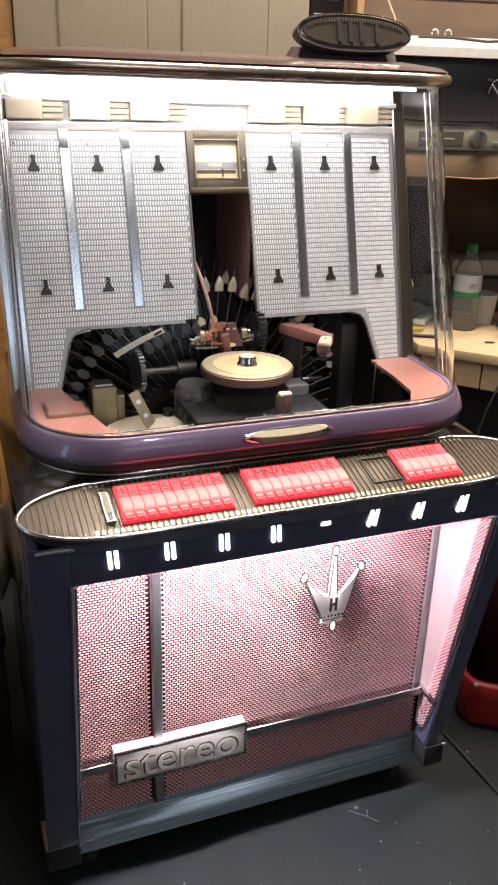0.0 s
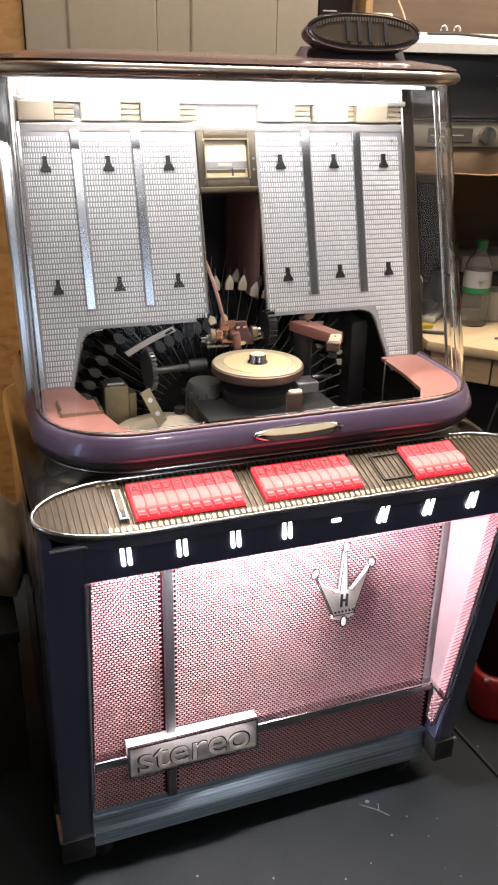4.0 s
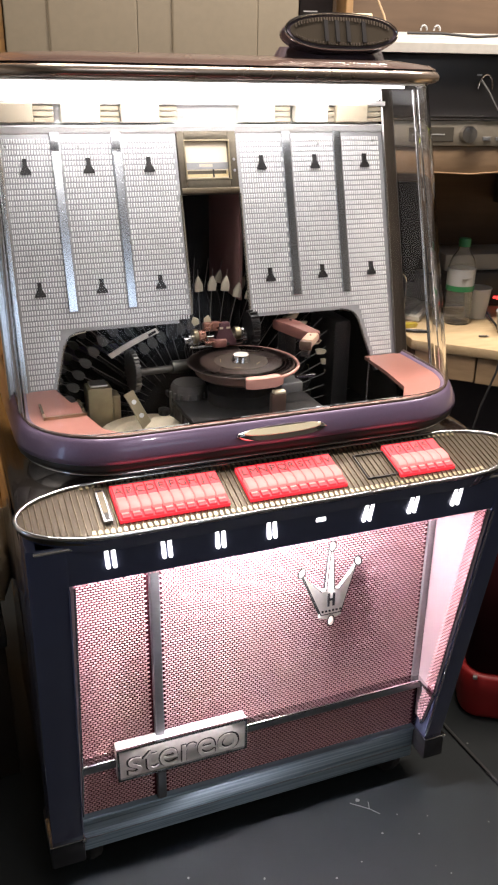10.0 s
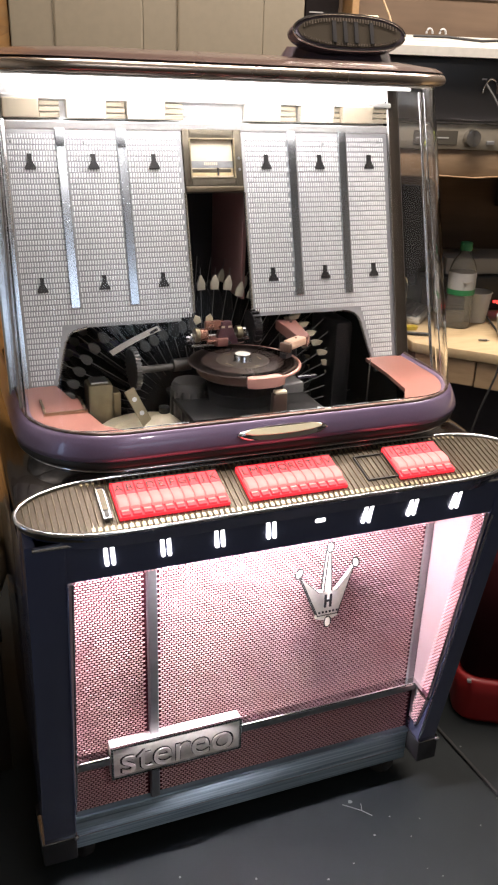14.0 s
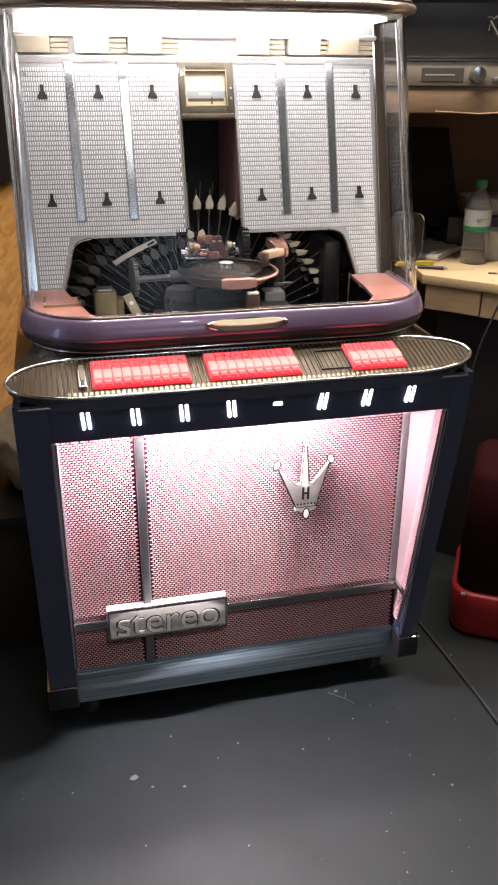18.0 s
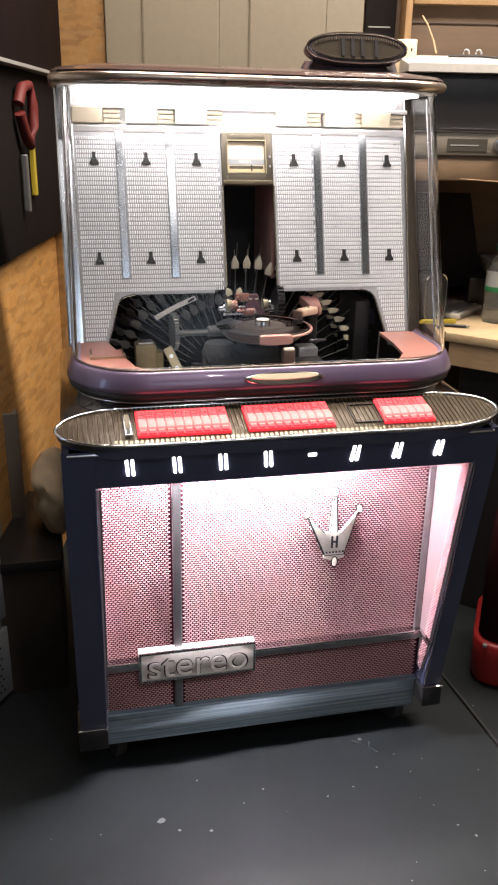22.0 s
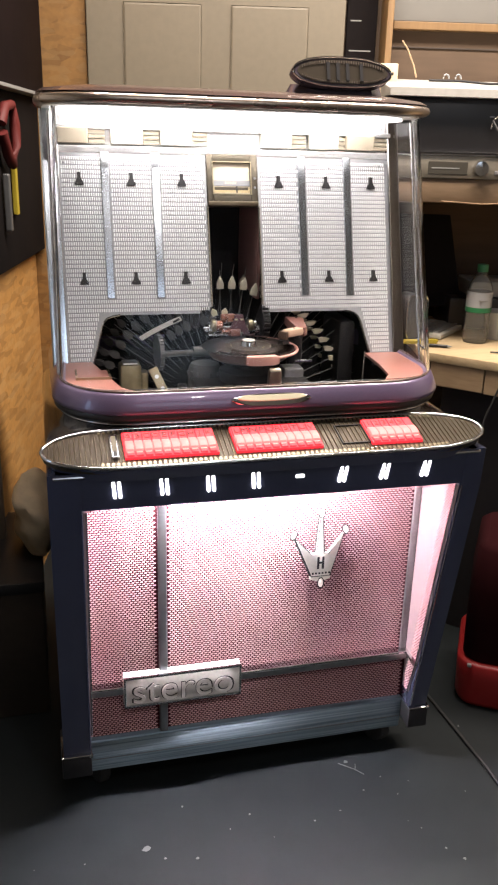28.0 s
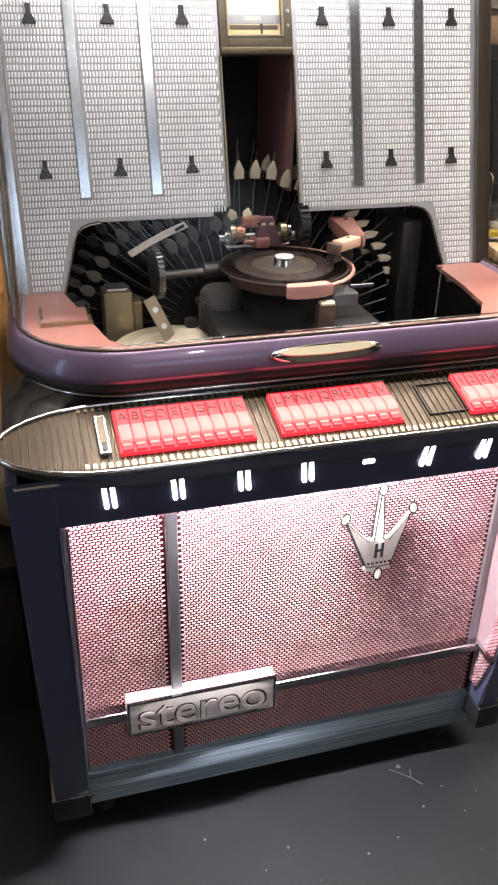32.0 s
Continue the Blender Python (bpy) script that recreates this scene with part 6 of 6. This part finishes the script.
def floor_marks():
    """Paint specks, lint and scuffs."""
    rnd = random.Random(7)
    marks = bmesh.new()
    spots = [(-0.237, -0.178, 0.009), (-0.204, -0.209, 0.004), (-0.152, -0.088, 0.003), (0.219, -0.036, 0.006), (0.227, -0.124, 0.003), (-0.145, -0.222, 0.004), (-0.023, -0.137, 0.003), (0.1, -0.182, 0.003), (0.351, -0.333, 0.004), (0.327, -0.302, 0.003), (0.52, 0.02, 0.003)]
    spots += [(rnd.uniform(-0.5, 0.7), rnd.uniform(-0.75, -0.09), rnd.uniform(0.0008, 0.0022)) for _ in range(70)]
    for x, y, r in spots:
        n = 7
        prism([(x + r * rnd.uniform(0.5, 1.1) * math.cos(2 * math.pi * k / n), y + r * rnd.uniform(0.4, 0.9) * math.sin(2 * math.pi * k / n)) for k in range(n)], 0.0006, marks)
    ob = part("floor_specks", marks, SPECK)
    tagged(ob, "pale paint specks on the floor", kind="stuff")
    lint = thing("lint_thread", "pale curled thread on the floor", "thread", pose(0.222, -0.055, 0))
    part("thread", tube([(-0.022, 0.016, 0.002), (-0.008, 0.004, 0.002), (0.008, -0.010, 0.002), (0.022, -0.028, 0.002)], 0.0009, 5), SPECK, lint)
    part("thread_tail", tube([(0.008, -0.010, 0.002), (0.012, 0.0, 0.003), (0.014, 0.006, 0.002)], 0.0008, 5), SPECK, lint)


PALE_PINE = material("pale_pine", (0.66, 0.54, 0.36), 0.55, 0.0, grain=0.4, scale=20, stretch=(6, 6, 0.6))
SPECK = material("pale_specks", (0.16, 0.165, 0.16), 0.7)


def ceiling_lights():
    """The fittings of the ceiling lamps, above their light."""
    for x, y, sx, sy in ((0.55, 0.12, 1.9, 0.12), (0.19, -1.80, 0.10, 0.10)):
        c = thing("ceiling_light", "white metal ceiling light fitting", "ceiling light", pose(x, y, 2.385), "ceiling lights")
        part("fitting", box(-sx / 2 - 0.03, sx / 2 + 0.03, -sy / 2 - 0.03, sy / 2 + 0.03, 0.0, 0.05, 0.006), WHITE, c, "", 40)
        part("stem", box(-0.015, 0.015, -0.015, 0.015, 0.051, 0.115), WHITE, c)


def wall_light():
    """A frosted light panel high on the wall behind the camera."""
    at = ROOM @ Matrix.Translation((1.39, -4.25, 2.09)) @ Matrix.Rotation(radians(180), 4, "Z")
    w = thing("wall_light", "cool white frosted light panel high on the wall", "wall light", at)
    rounded = lambda w, h: round_rect(-w, w, -h, h, min(w, h) * 0.9, 10)
    part("light_tray", prism(rounded(0.70, 0.31), 0.03, m=FRONT), WHITE, w, "", 40)
    part("light_cover", prism(rounded(0.67, 0.28), 0.02, m=Matrix.Translation((0, -0.031, 0)) @ FRONT, bevel=0.006), DUSK, w, "frosted cover glowing most in the middle", 40)


def added_window():
    """An unseen small frosted window, added in the side wall; its panes glow cool."""
    at = ROOM @ Matrix.Translation((-1.0, -1.72, 0.86)) @ Matrix.Rotation(radians(90), 4, "Z")  # x along the wall, -y into the room
    frame_ = bmesh.new()
    for a, b, c, d in ((-0.36, -0.31, 0.0, 0.72), (0.31, 0.36, 0.0, 0.72), (-0.31, 0.31, 0.0, 0.05), (-0.31, 0.31, 0.67, 0.72), (-0.012, 0.012, 0.05, 0.67)):
        box(a, b, -0.035, -0.001, c, d, 0.003, bm=frame_, m=at)
    w = part("window_1", frame_, WHITE)
    tagged(w, "added unseen window with a white frame and frosted panes", kind="structure")
    for a, b in ((-0.31, -0.012), (0.012, 0.31)):
        part("pane", box(a, b, -0.016, -0.010, 0.05, 0.67, m=at), FROST, w, "frosted pane glowing cool blue")
    part("window_sill", box(-0.39, 0.39, -0.07, -0.002, -0.03, -0.001, 0.004, m=at), WHITE, w)


FROST = glowing("glowing_frosted_glass", (0.50, 0.72, 1.0), 1.3, (0.6, 0.65, 0.7))
DUSK = glowing("cool_frosted_cover", (0.62, 0.75, 0.88), 1.0, (0.8, 0.8, 0.8))
spread, stretch, fade = (DUSK.node_tree.nodes.new(k) for k in ("ShaderNodeTexGradient", "ShaderNodeMapping", "ShaderNodeMath"))
spread.gradient_type, fade.operation = "SPHERICAL", "MULTIPLY"
stretch.inputs["Scale"].default_value = (1.45, 1.0, 3.3)
fade.inputs[1].default_value, fade.use_clamp = 2.2, True
DUSK.node_tree.links.new(DUSK.node_tree.nodes.new("ShaderNodeTexCoord").outputs["Object"], stretch.inputs["Vector"])
DUSK.node_tree.links.new(stretch.outputs[0], spread.inputs["Vector"])
DUSK.node_tree.links.new(spread.outputs["Fac"], fade.inputs[0])
DUSK.node_tree.links.new(fade.outputs[0], DUSK.node_tree.nodes["Principled BSDF"].inputs["Emission Strength"])


for build in (ceiling_lights, wall_light, added_window, door, post, bench, amps, bottle, red_tub, drawers, left_things, floor_marks):
    build()


# ---- what moves ----
def motions():
    """The bow brings the record up out of the wheel, turns it over and lays it on the turntable; then the tone arm swings in."""
    up = Matrix(((0, 0, 1), (-1, 0, 0), (0, -1, 0))).to_quaternion()  # the record on edge over the hinge
    bow_rows, disc_rows = [], []
    # seconds, degrees leaning back in the wheel, twisted about the upright, fallen forward
    stages = [(0.0, 68, -14, 0), (7.2, 68, -14, 0), (7.5, 66, -14, 0), (7.7, 60, -13, 0), (7.9, 49, -12, 0), (8.0, 43, -11, 0), (8.1, 36, -10, 0), (8.2, 28, -9, 0), (8.3, 20, -7, 0), (8.4, 12, -5, 0), (8.5, 5, -2, 0), (8.6, 1, 2, 0), (8.7, 0, 6, 0)]
    stages += [(8.8, 0, 12, 1), (8.9, 0, 22, 3), (9.0, 0, 33, 7), (9.1, 0, 48, 17), (9.2, 0, 63, 32), (9.3, 0, 73, 48), (9.4, 0, 81, 63), (9.5, 0, 88, 74), (9.6, 0, 90, 83), (9.7, 0, 90, 90), (32.0, 0, 90, 90)]
    turn = lambda angle, axis: Matrix.Rotation(radians(angle), 4, axis)
    poses = [(t, Matrix.Translation(HINGE) @ turn(fall - back, "X") @ turn(twist, "Z") @ up.to_matrix().to_4x4()) for t, back, twist, fall in stages]
    for t, m in poses:
        lower = 0.004 * max(min((t - 9.4) / 0.3, 1), 0)
        bow_rows.append((t, Matrix.Translation((0, 0, -lower)) @ m))
        if t <= 9.7:
            disc_rows.append((t, m @ Matrix.Translation(REACH)))
    # the record plays at 45 turns a minute
    rest = SPIN + Vector((0, 0, 0.0035))
    disc_rows[-1] = (9.7, Matrix.Translation(rest))
    for k in range(1, 75):
        disc_rows.append((9.8 + 0.3 * (k - 1), Matrix.Translation(rest) @ Matrix.Rotation(radians(-78 * k), 4, "Z")))
    disc_rows.append((32.0, Matrix.Translation(rest) @ Matrix.Rotation(radians(-78 * 75), 4, "Z")))
    walk(the_bow, bow_rows)
    walk(the_record, disc_rows)
    away, over = pose(0.123, 0.172, 0.925, 0, 0, 17), pose(0.123, 0.172, 0.925, 0, 0, -7)
    walk(the_arm, [(0.0, away), (9.75, away), (9.9, pose(0.123, 0.172, 0.927, 0, 0, 14)), (10.05, pose(0.123, 0.172, 0.928, 0, 0, 4)), (10.2, pose(0.123, 0.172, 0.927, 0, 0, -3)), (10.5, over), (32.0, pose(0.123, 0.172, 0.925, 0, 0, -10))])


motions()
